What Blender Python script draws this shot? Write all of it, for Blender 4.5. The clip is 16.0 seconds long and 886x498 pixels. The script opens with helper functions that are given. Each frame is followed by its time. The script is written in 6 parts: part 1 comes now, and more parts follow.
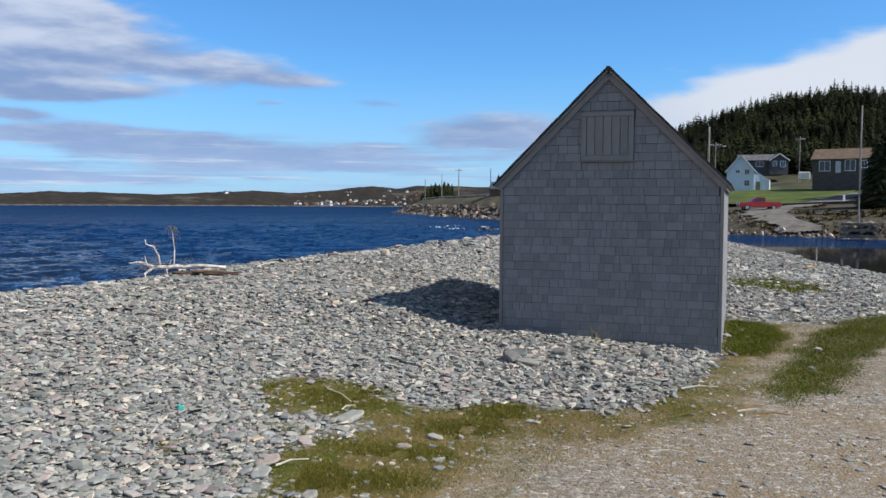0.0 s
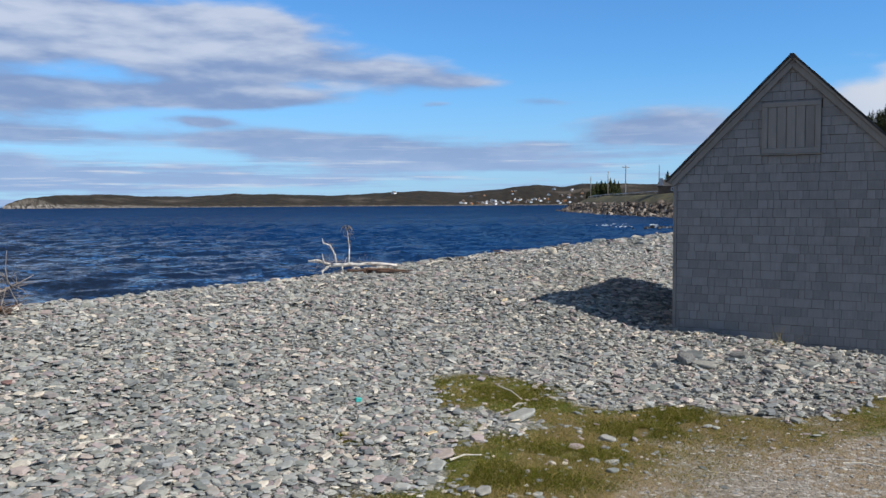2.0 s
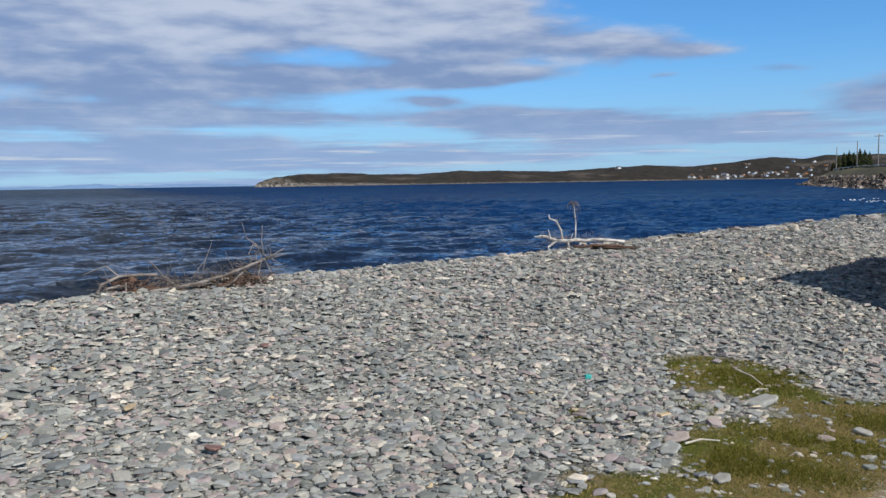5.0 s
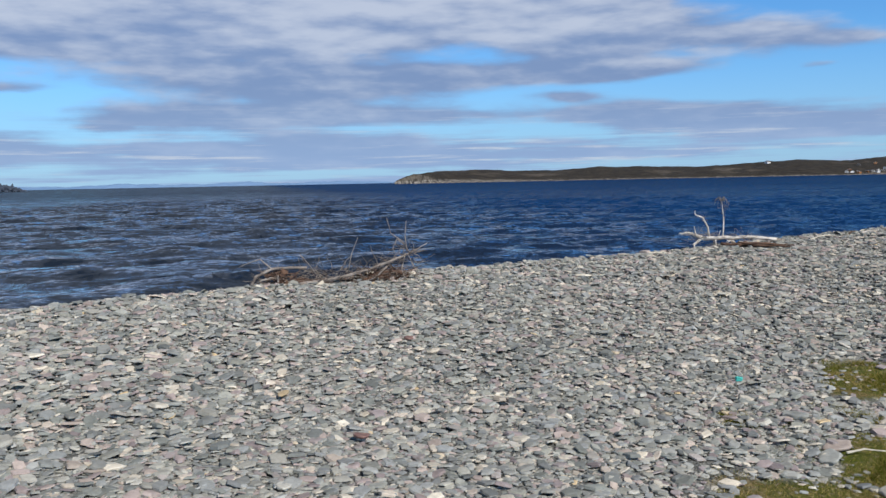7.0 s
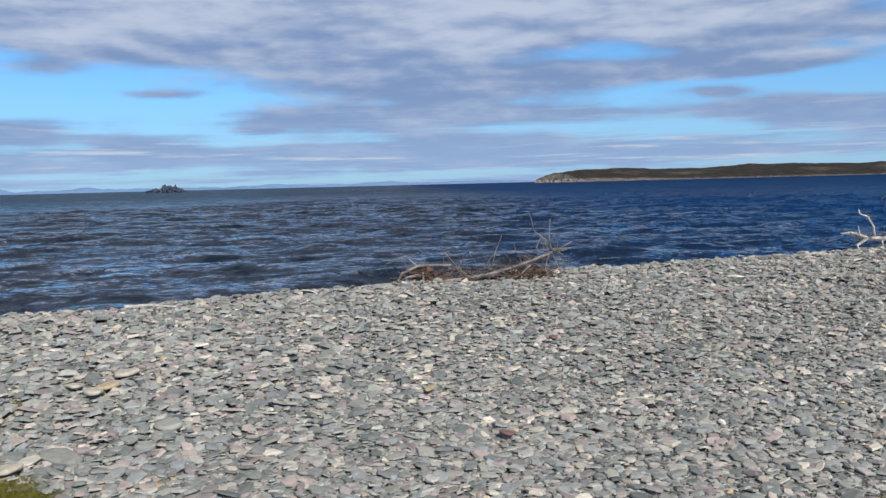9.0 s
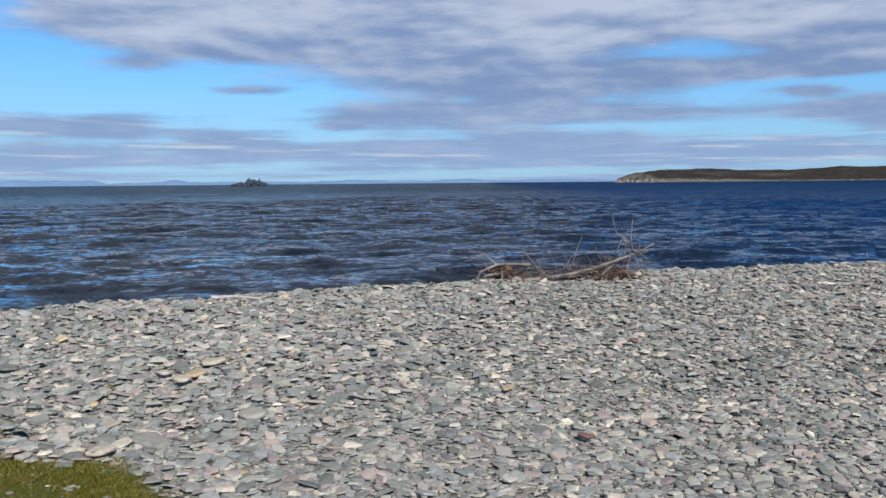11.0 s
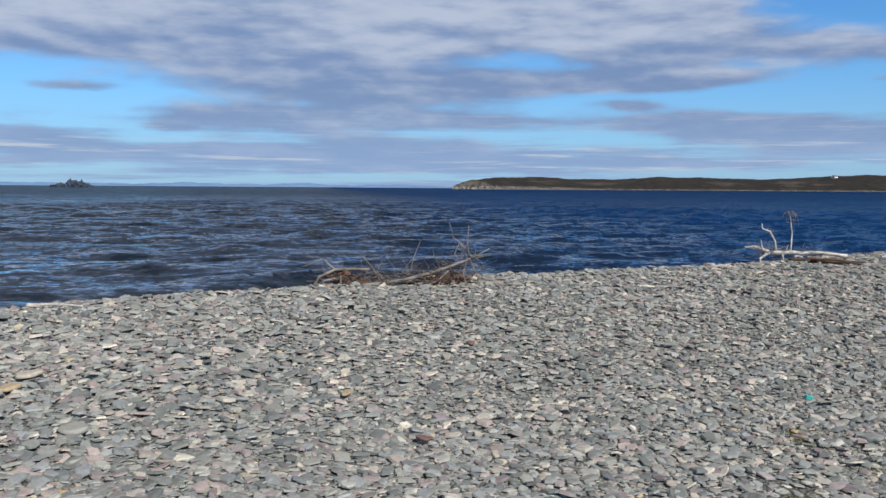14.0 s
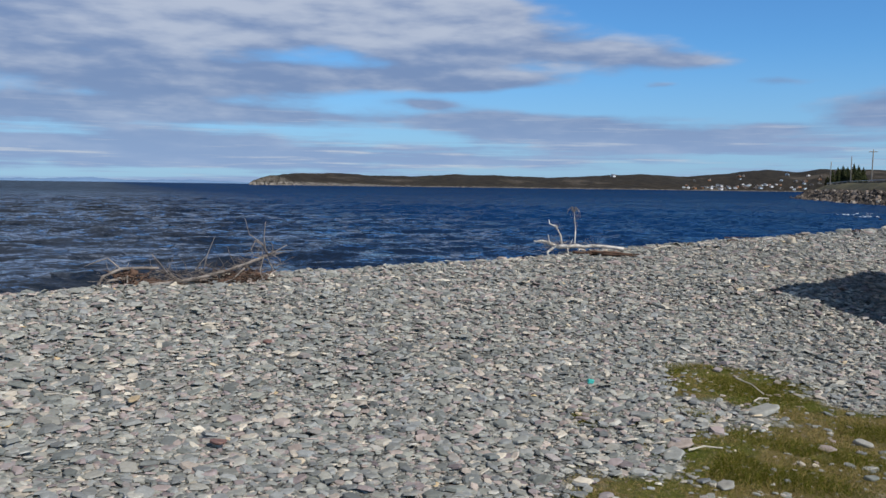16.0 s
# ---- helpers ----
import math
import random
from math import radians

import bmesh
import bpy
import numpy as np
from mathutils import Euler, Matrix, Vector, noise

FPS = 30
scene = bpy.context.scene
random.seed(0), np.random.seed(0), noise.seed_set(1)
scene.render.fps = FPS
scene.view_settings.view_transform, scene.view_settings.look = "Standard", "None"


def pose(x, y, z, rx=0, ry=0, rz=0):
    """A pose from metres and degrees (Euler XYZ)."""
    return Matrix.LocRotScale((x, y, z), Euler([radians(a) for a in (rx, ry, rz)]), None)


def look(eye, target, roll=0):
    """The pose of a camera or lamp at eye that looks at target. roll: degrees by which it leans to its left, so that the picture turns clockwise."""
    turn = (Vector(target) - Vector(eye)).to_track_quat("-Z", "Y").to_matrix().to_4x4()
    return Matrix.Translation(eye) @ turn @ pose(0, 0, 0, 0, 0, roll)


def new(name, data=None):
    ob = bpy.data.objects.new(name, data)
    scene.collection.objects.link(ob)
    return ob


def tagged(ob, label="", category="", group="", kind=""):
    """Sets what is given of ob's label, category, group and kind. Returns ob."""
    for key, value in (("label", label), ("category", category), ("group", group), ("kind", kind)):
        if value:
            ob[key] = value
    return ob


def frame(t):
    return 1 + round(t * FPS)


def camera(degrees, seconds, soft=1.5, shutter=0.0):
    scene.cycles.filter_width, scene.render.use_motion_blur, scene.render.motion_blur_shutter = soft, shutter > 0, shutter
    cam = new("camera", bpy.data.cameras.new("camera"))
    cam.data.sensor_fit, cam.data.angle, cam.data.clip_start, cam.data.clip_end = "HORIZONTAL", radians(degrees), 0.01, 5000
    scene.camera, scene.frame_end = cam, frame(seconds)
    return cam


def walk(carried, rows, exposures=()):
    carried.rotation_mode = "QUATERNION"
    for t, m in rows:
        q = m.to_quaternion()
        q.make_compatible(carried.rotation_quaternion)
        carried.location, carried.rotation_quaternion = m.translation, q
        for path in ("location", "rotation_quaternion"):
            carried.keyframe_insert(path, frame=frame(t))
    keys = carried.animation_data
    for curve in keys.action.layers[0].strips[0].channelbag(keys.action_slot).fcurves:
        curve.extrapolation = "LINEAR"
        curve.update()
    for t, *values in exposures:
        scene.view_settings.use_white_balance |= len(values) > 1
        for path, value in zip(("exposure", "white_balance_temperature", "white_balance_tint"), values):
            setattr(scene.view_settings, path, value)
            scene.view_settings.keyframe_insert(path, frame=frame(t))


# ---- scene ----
cam = camera(54.9, 16.0)
PATH = [
    (0, (-0.111, -0.027, 1.657), (-0.057, 1.969, 1.556), 0.3),
    (0.5, (-0.125, -0.033, 1.663), (-0.166, 1.965, 1.563), 0.1),
    (1, (-0.147, -0.028, 1.654), (-0.281, 1.965, 1.556), 0.1),
    (1.5, (-0.16, -0.027, 1.652), (-0.389, 1.958, 1.553), -0.0),
    (2, (-0.169, -0.022, 1.651), (-0.498, 1.948, 1.547), -0.3),
    (2.5, (-0.195, -0.012, 1.649), (-0.621, 1.938, 1.537), -0.6),
    (3, (-0.207, -0.007, 1.644), (-0.728, 1.92, 1.523), -0.8),
    (3.5, (-0.214, -0.001, 1.641), (-0.822, 1.9, 1.51), -0.9),
    (4, (-0.223, -0.002, 1.644), (-0.906, 1.873, 1.503), -0.9),
    (6.5, (-0.277, -0.041, 1.647), (-1.309, 1.665, 1.487), -1.0),
    (7, (-0.286, -0.05, 1.64), (-1.389, 1.611, 1.482), -1.1),
    (7.5, (-0.289, -0.053, 1.644), (-1.463, 1.558, 1.487), -1.1),
    (8, (-0.301, -0.06, 1.642), (-1.541, 1.501, 1.488), -1.2),
    (8.5, (-0.314, -0.075, 1.642), (-1.616, 1.436, 1.488), -1.3),
    (9, (-0.328, -0.083, 1.631), (-1.687, 1.376, 1.478), -1.4),
    (9.5, (-0.332, -0.090, 1.630), (-1.743, 1.316, 1.474), -1.35),
    (10, (-0.338, -0.096, 1.635), (-1.797, 1.263, 1.476), -1.2),
    (12.5, (-0.354, -0.128, 1.641), (-1.846, 1.194, 1.486), -0.3),
    (13, (-0.349, -0.132, 1.64), (-1.797, 1.239, 1.492), 0.0),
    (13.5, (-0.343, -0.118, 1.646), (-1.685, 1.357, 1.499), 0.4),
    (14, (-0.355, -0.107, 1.634), (-1.564, 1.48, 1.49), 0.4),
    (14.5, (-0.358, -0.097, 1.635), (-1.449, 1.573, 1.49), 0.5),
    (15, (-0.354, -0.092, 1.626), (-1.33, 1.648, 1.481), 0.5),
    (15.5, (-0.346, -0.083, 1.624), (-1.23, 1.705, 1.477), 0.6),
    (16, (-0.345, -0.075, 1.629), (-1.154, 1.749, 1.481), 0.8),
]
walk(cam, [(t, look(eye, target, roll)) for t, eye, target, roll in PATH],
     exposures=[(0, 0.08), (1.5, 0.02), (4, -0.12), (9, -0.14), (13, -0.19), (16, -0.28)])

# ---- world and sun ----
SUN_EL, SUN_AZ = 42.9, 108.5      # degrees; azimuth from +y towards +x


def wire(tree, kind, ins=(), **props):
    """A node with its inputs set from values or sockets."""
    n = tree.nodes.new(kind)
    for key, value in props.items():
        if key == "operation":
            n.operation = value
        elif key == "data_type":
            n.data_type = value
        elif key == "blend_type":
            n.blend_type = value
        elif key == "noise_dimensions":
            n.noise_dimensions = value
        elif key == "interpolation_type":
            n.interpolation_type = value
        elif key == "feature":
            n.feature = value
        elif key == "use_clamp":
            n.use_clamp = value
        elif key == "attribute_name":
            n.attribute_name = value
    for key, value in dict(ins).items():
        if isinstance(value, bpy.types.NodeSocket):
            tree.links.new(value, n.inputs[key])
        else:
            n.inputs[key].default_value = value
    return n


def calc(tree, op, a, b=0.0, c=0.0):
    return wire(tree, "ShaderNodeMath", {0: a, 1: b, 2: c}, operation=op).outputs[0]


def vcalc(tree, op, a, b=(0, 0, 0), out=0):
    return wire(tree, "ShaderNodeVectorMath", {0: a, 1: b}, operation=op).outputs[out]


def ease(tree, value, lo, hi, to_lo=0.0, to_hi=1.0):
    n = wire(tree, "ShaderNodeMapRange", {"Value": value, "From Min": lo, "From Max": hi, "To Min": to_lo, "To Max": to_hi},
             interpolation_type="SMOOTHSTEP")
    return n.outputs["Result"]


def blend(tree, fac, a, b, how="MIX"):
    n = wire(tree, "ShaderNodeMix", data_type="RGBA", blend_type=how)
    for socket, value in ((n.inputs[0], fac), (n.inputs[6], a), (n.inputs[7], b)):
        if isinstance(value, bpy.types.NodeSocket):
            tree.links.new(value, socket)
        elif isinstance(value, (int, float)):
            socket.default_value = value
        else:
            socket.default_value = (*value, 1) if len(value) == 3 else value
    return n.outputs[2]


def fbm(tree, vec, scale, detail=4.0, rough=0.55, out="Fac", distortion=0.0):
    return wire(tree, "ShaderNodeTexNoise", {"Vector": vec, "Scale": scale, "Detail": detail, "Roughness": rough,
                                             "Distortion": distortion}).outputs[out]


def ramp(tree, fac, stops, constant=False):
    n = tree.nodes.new("ShaderNodeValToRGB")
    el = n.color_ramp.elements
    n.color_ramp.interpolation = "CONSTANT" if constant else "LINEAR"
    for i, (p, c) in enumerate(stops):
        e = el[i] if i < 2 else el.new(p)
        e.position, e.color = p, (*c, 1)
    tree.links.new(fac, n.inputs[0])
    return n.outputs[0]


# clouds: azimuth, elevation, half width, half height (degrees), weight
CLOUDS = [(-22.7, 9.7, 4.7, 2.09, 1.3), (-13.4, 8.7, 4.6, 0.99, 0.9), (-8.0, 8.1, 2.6, 0.53, 0.7), (-23.3, 6.9, 4.7, 0.49, 0.8), (-24.0, 5.3, 1.5, 0.3, 0.5)]
CLOUDS += [(-20.5, 4.2, 6.5, 0.6, 0.95), (-15.2, 3.4, 6.5, 0.76, 0.85), (-6.9, 2.9, 7.4, 0.61, 0.85), (4.8, 4.9, 4.2, 1.21, 1.1), (-3.2, 3.8, 2.6, 0.34, 0.7)]
CLOUDS += [(-3.4, 6.6, 2.0, 0.3, 0.55), (-9.5, 6.7, 1.1, 0.2, 0.5), (26.6, 6.0, 8.1, 1.9, 2.2), (19.2, 4.6, 4.2, 1.1, 1.6), (33.0, 7.1, 6.9, 2.7, 2.0)]
CLOUDS += [(-37.3, 10.6, 11.4, 1.71, 1.3), (-31.5, 7.1, 10.9, 0.65, 0.95), (-40.8, 6.1, 7.3, 0.84, 0.9), (-25.3, 5.5, 2.1, 0.34, 0.6), (-40.9, 4.5, 10.9, 0.62, 0.95)]
CLOUDS += [(-28.1, 11.3, 7.4, 1.14, 0.8), (-40.0, 2.9, 7.7, 0.5, 0.6), (-33.4, 1.7, 13.6, 0.46, 0.7), (-58.2, 10.6, 8.4, 2.1, 1.3), (-48.1, 10.4, 12.7, 1.71, 1.1)]
CLOUDS += [(-60.3, 6.0, 2.3, 0.27, 0.6), (-47.1, 7.0, 9.1, 1.2, 0.8), (-49.4, 4.3, 6.1, 0.7, 0.9), (-55.3, 3.8, 1.9, 0.23, 0.5), (-61.4, 2.5, 4.6, 0.68, 0.8)]
CLOUDS += [(-47.3, 2.2, 9.5, 0.6, 0.7), (-68.2, 11.2, 6.5, 1.6, 1.0), (-63.2, 9.4, 6.3, 1.2, 0.9), (-68.0, 7.5, 2.3, 0.53, 0.6), (-71.7, 3.6, 5.9, 0.68, 0.9)]
CLOUDS += [(-71.2, 1.5, 9.4, 0.46, 0.7), (-92.0, 9.0, 9.0, 3.0, 0.9), (45.0, 6.0, 14.0, 3.0, 0.8)]


def make_world():
    world = bpy.data.worlds.new("sky")
    scene.world = world
    world.use_nodes = True
    tr = world.node_tree
    tr.nodes.clear()
    sky = tr.nodes.new("ShaderNodeTexSky")
    sky.sky_type, sky.sun_disc = "NISHITA", False
    sky.sun_elevation, sky.sun_rotation = radians(SUN_EL), radians(SUN_AZ)
    sky.air_density, sky.dust_density, sky.ozone_density = 1.0, 0.2, 2.5
    vec = tr.nodes.new("ShaderNodeTexCoord").outputs["Generated"]
    x, y, z = wire(tr, "ShaderNodeSeparateXYZ", {0: vec}).outputs
    az = calc(tr, "MULTIPLY", calc(tr, "ARCTAN2", x, y), 57.2958)
    el = calc(tr, "MULTIPLY", calc(tr, "ARCSINE", z), 57.2958)
    flat = wire(tr, "ShaderNodeCombineXYZ", {0: az, 1: el, 2: 0.0}).outputs[0]
    # edges are torn by a drift noise that is longer than it is high
    torn = fbm(tr, vcalc(tr, "MULTIPLY", flat, (0.10, 0.34, 0)), 1.0, 5.0, 0.6, "Color")
    shift = vcalc(tr, "MULTIPLY", vcalc(tr, "SUBTRACT", torn, (0.5, 0.5, 0.5)), (3.6, 0.85, 0))
    warped = vcalc(tr, "ADD", flat, shift)
    total = None
    for a, e, ra, re, w in CLOUDS:
        d = vcalc(tr, "MULTIPLY", vcalc(tr, "SUBTRACT", warped, (a, e, 0)), (1 / ra, 1 / re, 0))
        g = calc(tr, "EXPONENT", calc(tr, "MULTIPLY", vcalc(tr, "DOT_PRODUCT", d, d, 1), -0.8))
        total = calc(tr, "MULTIPLY", g, w) if total is None else calc(tr, "MULTIPLY_ADD", g, w, total)
    grain = vcalc(tr, "MULTIPLY", flat, (0.20, 0.70, 0))
    fine = fbm(tr, grain, 1.0, 7.0, 0.52)
    fine_up = fbm(tr, vcalc(tr, "ADD", grain, (0.10, 0.36, 0)), 1.0, 4.0, 0.5)
    relief = calc(tr, "SUBTRACT", fine, fine_up)          # puffs are bright above and grey beneath
    streak = fbm(tr, vcalc(tr, "MULTIPLY", flat, (0.06, 1.5, 0)), 1.0, 4.0, 0.6)
    low = ease(tr, el, 0.3, 6.0, 2.9, 0.0)
    cover = calc(tr, "ADD", total, calc(tr, "MULTIPLY", calc(tr, "SUBTRACT", fine, 0.5), 1.15))
    cover = calc(tr, "ADD", cover, calc(tr, "MULTIPLY", calc(tr, "SUBTRACT", streak, 0.36), low))
    # overhead and round the back the same broken cloud goes on
    broad = fbm(tr, vcalc(tr, "ADD", vcalc(tr, "MULTIPLY", vec, (2.0, 2.0, 3.2)), (1.7, 4.2, 0.3)), 1.0, 5.0, 0.6)
    over = calc(tr, "ADD", ease(tr, az, -48.0, -22.0, 0.22, 0.60), ease(tr, el, 42.0, 62.0, 0.0, 0.5))      # a grey bank stands over the outer bay, the sky above the shed is clear
    beyond = calc(tr, "MAXIMUM", ease(tr, el, 12.5, 16.5), ease(tr, calc(tr, "ABSOLUTE", calc(tr, "ADD", az, 20.0)), 75.0, 100.0))
    cover = calc(tr, "ADD", cover, calc(tr, "MULTIPLY", beyond, calc(tr, "MULTIPLY", calc(tr, "SUBTRACT", broad, over), 4.0)))
    alpha = ease(tr, cover, 0.20, 0.84)
    light = fbm(tr, vcalc(tr, "ADD", vcalc(tr, "MULTIPLY", flat, (0.11, 0.5, 0)), (3.1, 7.7, 0)), 1.0, 4.0, 0.55)
    high = ease(tr, el, 6.6, 10.6, -0.10, 0.12)
    lit = ease(tr, calc(tr, "ADD", calc(tr, "ADD", light, high), calc(tr, "MULTIPLY", relief, 0.75)), 0.28, 0.84)
    sunward = ease(tr, az, 4.0, 22.0)
    lit = calc(tr, "MAXIMUM", lit, calc(tr, "MULTIPLY", sunward, 0.9))
    cloud = blend(tr, lit, (2.3, 3.25, 5.5), (5.75, 6.4, 7.8))
    cloud = blend(tr, calc(tr, "MULTIPLY", sunward, 0.8), cloud, (7.4, 7.7, 8.2))
    cloud = blend(tr, ease(tr, el, 13.0, 22.0, 0.0, 0.8), cloud, (2.5, 2.85, 3.5))
    cloud = blend(tr, ease(tr, el, 0.6, 7.0, 0.8, 0.0), cloud, (3.3, 4.75, 7.6))
    wisp = fbm(tr, vcalc(tr, "ADD", vcalc(tr, "MULTIPLY", flat, (0.09, 1.9, 0)), (5.3, 2.2, 0)), 1.0, 5.0, 0.62)
    cloud = blend(tr, calc(tr, "MULTIPLY", ease(tr, wisp, 0.52, 0.68), ease(tr, el, 2.0, 6.0, 0.85, 0.0)), cloud, (6.6, 7.2, 8.2))
    clear = blend(tr, 1.0, sky.outputs[0], blend(tr, ease(tr, el, 12.0, 45.0), (0.57, 1.08, 1.58), (0.50, 0.54, 0.60)), "MULTIPLY")      # deeper towards the zenith
    pale = ease(tr, el, -1.0, 10.0, 0.7, 0.0)
    clear = blend(tr, pale, clear, (3.6, 5.5, 8.6))
    both = blend(tr, calc(tr, "MULTIPLY", alpha, 0.93), clear, cloud)
    bg = wire(tr, "ShaderNodeBackground", {"Color": both, "Strength": 0.1})
    out = tr.nodes.new("ShaderNodeOutputWorld")
    tr.links.new(bg.outputs[0], out.inputs[0])


make_world()
sun = new("sun", bpy.data.lights.new("sun", "SUN"))
sun.data.energy, sun.data.angle, sun.data.color = 5.0, radians(0.53), (1.0, 0.95, 0.88)
sun.matrix_world = look((0, 0, 0), (-math.sin(radians(SUN_AZ)) * math.cos(radians(SUN_EL)),
                                    -math.cos(radians(SUN_AZ)) * math.cos(radians(SUN_EL)), -math.sin(radians(SUN_EL))))


# ---- materials ----
def material(name):
    m = bpy.data.materials.new(name)
    m.use_nodes = True
    t = m.node_tree
    t.nodes.clear()
    out = t.nodes.new("ShaderNodeOutputMaterial")
    p = t.nodes.new("ShaderNodeBsdfPrincipled")
    t.links.new(p.outputs[0], out.inputs[0])
    return m, t, p


def place(t, name="Object"):
    return t.nodes.new("ShaderNodeTexCoord").outputs[name]


def position(t):
    return t.nodes.new("ShaderNodeNewGeometry").outputs["Position"]


def bump(t, p, height, strength, distance):
    b = wire(t, "ShaderNodeBump", {"Height": height, "Strength": strength, "Distance": distance})
    t.links.new(b.outputs[0], p.inputs["Normal"])


def put(t, p, **ins):
    for key, value in ins.items():
        socket = p.inputs[{"color": "Base Color", "rough": "Roughness", "metal": "Metallic", "ior": "IOR", "spec": "Specular IOR Level",
                           "trans": "Transmission Weight", "sheen": "Sheen Weight", "coat": "Coat Weight"}[key]]
        if isinstance(value, bpy.types.NodeSocket):
            t.links.new(value, socket)
        elif isinstance(value, (tuple, list)):
            socket.default_value = (*value, 1)
        else:
            socket.default_value = value


def grainy(name, dark, light, scale=6.0, fine=60.0, rough=0.8, relief=0.3, depth=0.01, metal=0.0, stretch=(1, 1, 1), spec=0.4):
    """A worn surface between two colours: blotches, fine grain and relief."""
    m, t, p = material(name)
    v = vcalc(t, "MULTIPLY", place(t), stretch)
    big, small = fbm(t, v, scale, 5.0, 0.6), fbm(t, v, fine, 3.0, 0.6)
    mix = calc(t, "ADD", calc(t, "MULTIPLY", big, 0.65), calc(t, "MULTIPLY", small, 0.35))
    put(t, p, color=blend(t, ease(t, mix, 0.36, 0.64), dark, light), rough=ease(t, small, 0.3, 0.7, max(rough - 0.12, 0.05), min(rough + 0.1, 1)),
        metal=metal, spec=spec)
    bump(t, p, mix, relief, depth)
    return m


def pieces(name, stops, by="island", rough=0.75, scale=25.0, relief=0.35, depth=0.006, vary=0.25, spec=0.35, patch=0.0):
    """Many alike pieces, each with its own colour out of the stops, mottled and grained."""
    m, t, p = material(name)
    if by == "island":
        rnd = t.nodes.new("ShaderNodeNewGeometry").outputs["Random Per Island"]
    else:
        rnd = t.nodes.new("ShaderNodeObjectInfo").outputs["Random"]
    v = position(t)
    base = ramp(t, rnd, stops)
    tone = ease(t, calc(t, "FRACT", calc(t, "MULTIPLY", rnd, 37.7)), 0.0, 1.0, 1 - vary, 1 + vary)
    base = vcalc(t, "SCALE", base)
    t.nodes[-1].inputs["Scale"].default_value = 1.0
    t.links.new(tone, t.nodes[-1].inputs["Scale"])
    big, small = fbm(t, v, scale, 4.0, 0.6), fbm(t, v, scale * 9, 2.0, 0.6)
    spots = ease(t, calc(t, "ADD", calc(t, "MULTIPLY", big, 0.6), calc(t, "MULTIPLY", small, 0.4)), 0.35, 0.65, 0.84, 1.14)
    col = vcalc(t, "SCALE", base)
    t.links.new(spots, t.nodes[-1].inputs["Scale"])
    if patch:
        wide = fbm(t, v, patch, 4.0, 0.6)
        shade = ease(t, wide, 0.38, 0.62, 0.5, 1.5)
        col = vcalc(t, "SCALE", col)
        t.links.new(shade, t.nodes[-1].inputs["Scale"])
    put(t, p, color=col, rough=rough, spec=spec)
    bump(t, p, calc(t, "ADD", big, calc(t, "MULTIPLY", small, 0.5)), relief, depth)
    return m


SLATE = [(0.0, (0.140, 0.150, 0.145)), (0.12, (0.215, 0.226, 0.200)), (0.24, (0.232, 0.240, 0.236)), (0.38, (0.292, 0.292, 0.248)), (0.50, (0.290, 0.300, 0.290)),
         (0.60, (0.345, 0.338, 0.292)), (0.70, (0.405, 0.390, 0.340)), (0.77, (0.255, 0.215, 0.212)), (0.83, (0.335, 0.275, 0.255)), (0.89, (0.430, 0.360, 0.310)),
         (0.95, (0.520, 0.465, 0.375)), (0.994, (0.615, 0.570, 0.475)), (1.0, (0.520, 0.380, 0.200))]
M = {}
M["stone"] = pieces("beach_stone", SLATE, vary=0.22)
M["stone_near"] = pieces("beach_stone_single", SLATE, by="object")
M["gravel"] = pieces("track_gravel_stone", [(0.0, (0.15, 0.14, 0.12)), (0.5, (0.275, 0.255, 0.22)), (0.85, (0.37, 0.345, 0.30)), (1.0, (0.56, 0.53, 0.48))])
M["boulder"] = pieces("shore_boulder", [(0.0, (0.045, 0.037, 0.03)), (0.5, (0.13, 0.106, 0.085)), (0.85, (0.24, 0.19, 0.15)), (1.0, (0.42, 0.37, 0.31))],
                      scale=1.2, relief=0.6, depth=0.15)
M["rock"] = grainy("broken_rock", (0.10, 0.098, 0.09), (0.27, 0.265, 0.245), 7.0, 60.0, 0.85, 0.6, 0.02)
M["wet"] = grainy("wet_rock", (0.016, 0.015, 0.013), (0.05, 0.046, 0.04), 2.0, 20.0, 0.4, 0.6, 0.05)
M["cream"] = grainy("cream_stone", (0.40, 0.35, 0.27), (0.56, 0.50, 0.40), 14.0, 90.0, 0.8, 0.4, 0.006)
M["ochre"] = grainy("ochre_stone", (0.38, 0.29, 0.17), (0.52, 0.41, 0.26), 14.0, 90.0, 0.8, 0.4, 0.006)
M["maroon"] = grainy("red_stone", (0.15, 0.08, 0.07), (0.28, 0.17, 0.14), 14.0, 90.0, 0.8, 0.4, 0.006)
M["grass"] = pieces("grass_blade", [(0.0, (0.046, 0.072, 0.004)), (0.35, (0.088, 0.110, 0.009)), (0.62, (0.160, 0.142, 0.020)), (0.84, (0.284, 0.215, 0.056)),
                                    (1.0, (0.396, 0.327, 0.155))], relief=0.0, rough=0.8, vary=0.3, spec=0.08)
M["lush"] = pieces("lush_grass_blade", [(0.0, (0.045, 0.075, 0.005)), (0.5, (0.092, 0.122, 0.008)), (0.8, (0.145, 0.150, 0.022)), (1.0, (0.30, 0.24, 0.075))],
                   relief=0.0, rough=0.8, vary=0.3, spec=0.08)
M["turf_blade"] = pieces("mixed_turf_blade", [(0.0, (0.062, 0.085, 0.008)), (0.3, (0.125, 0.130, 0.016)), (0.55, (0.265, 0.205, 0.055)), (1.0, (0.47, 0.36, 0.165))],
                         relief=0.0, rough=0.8, spec=0.08)
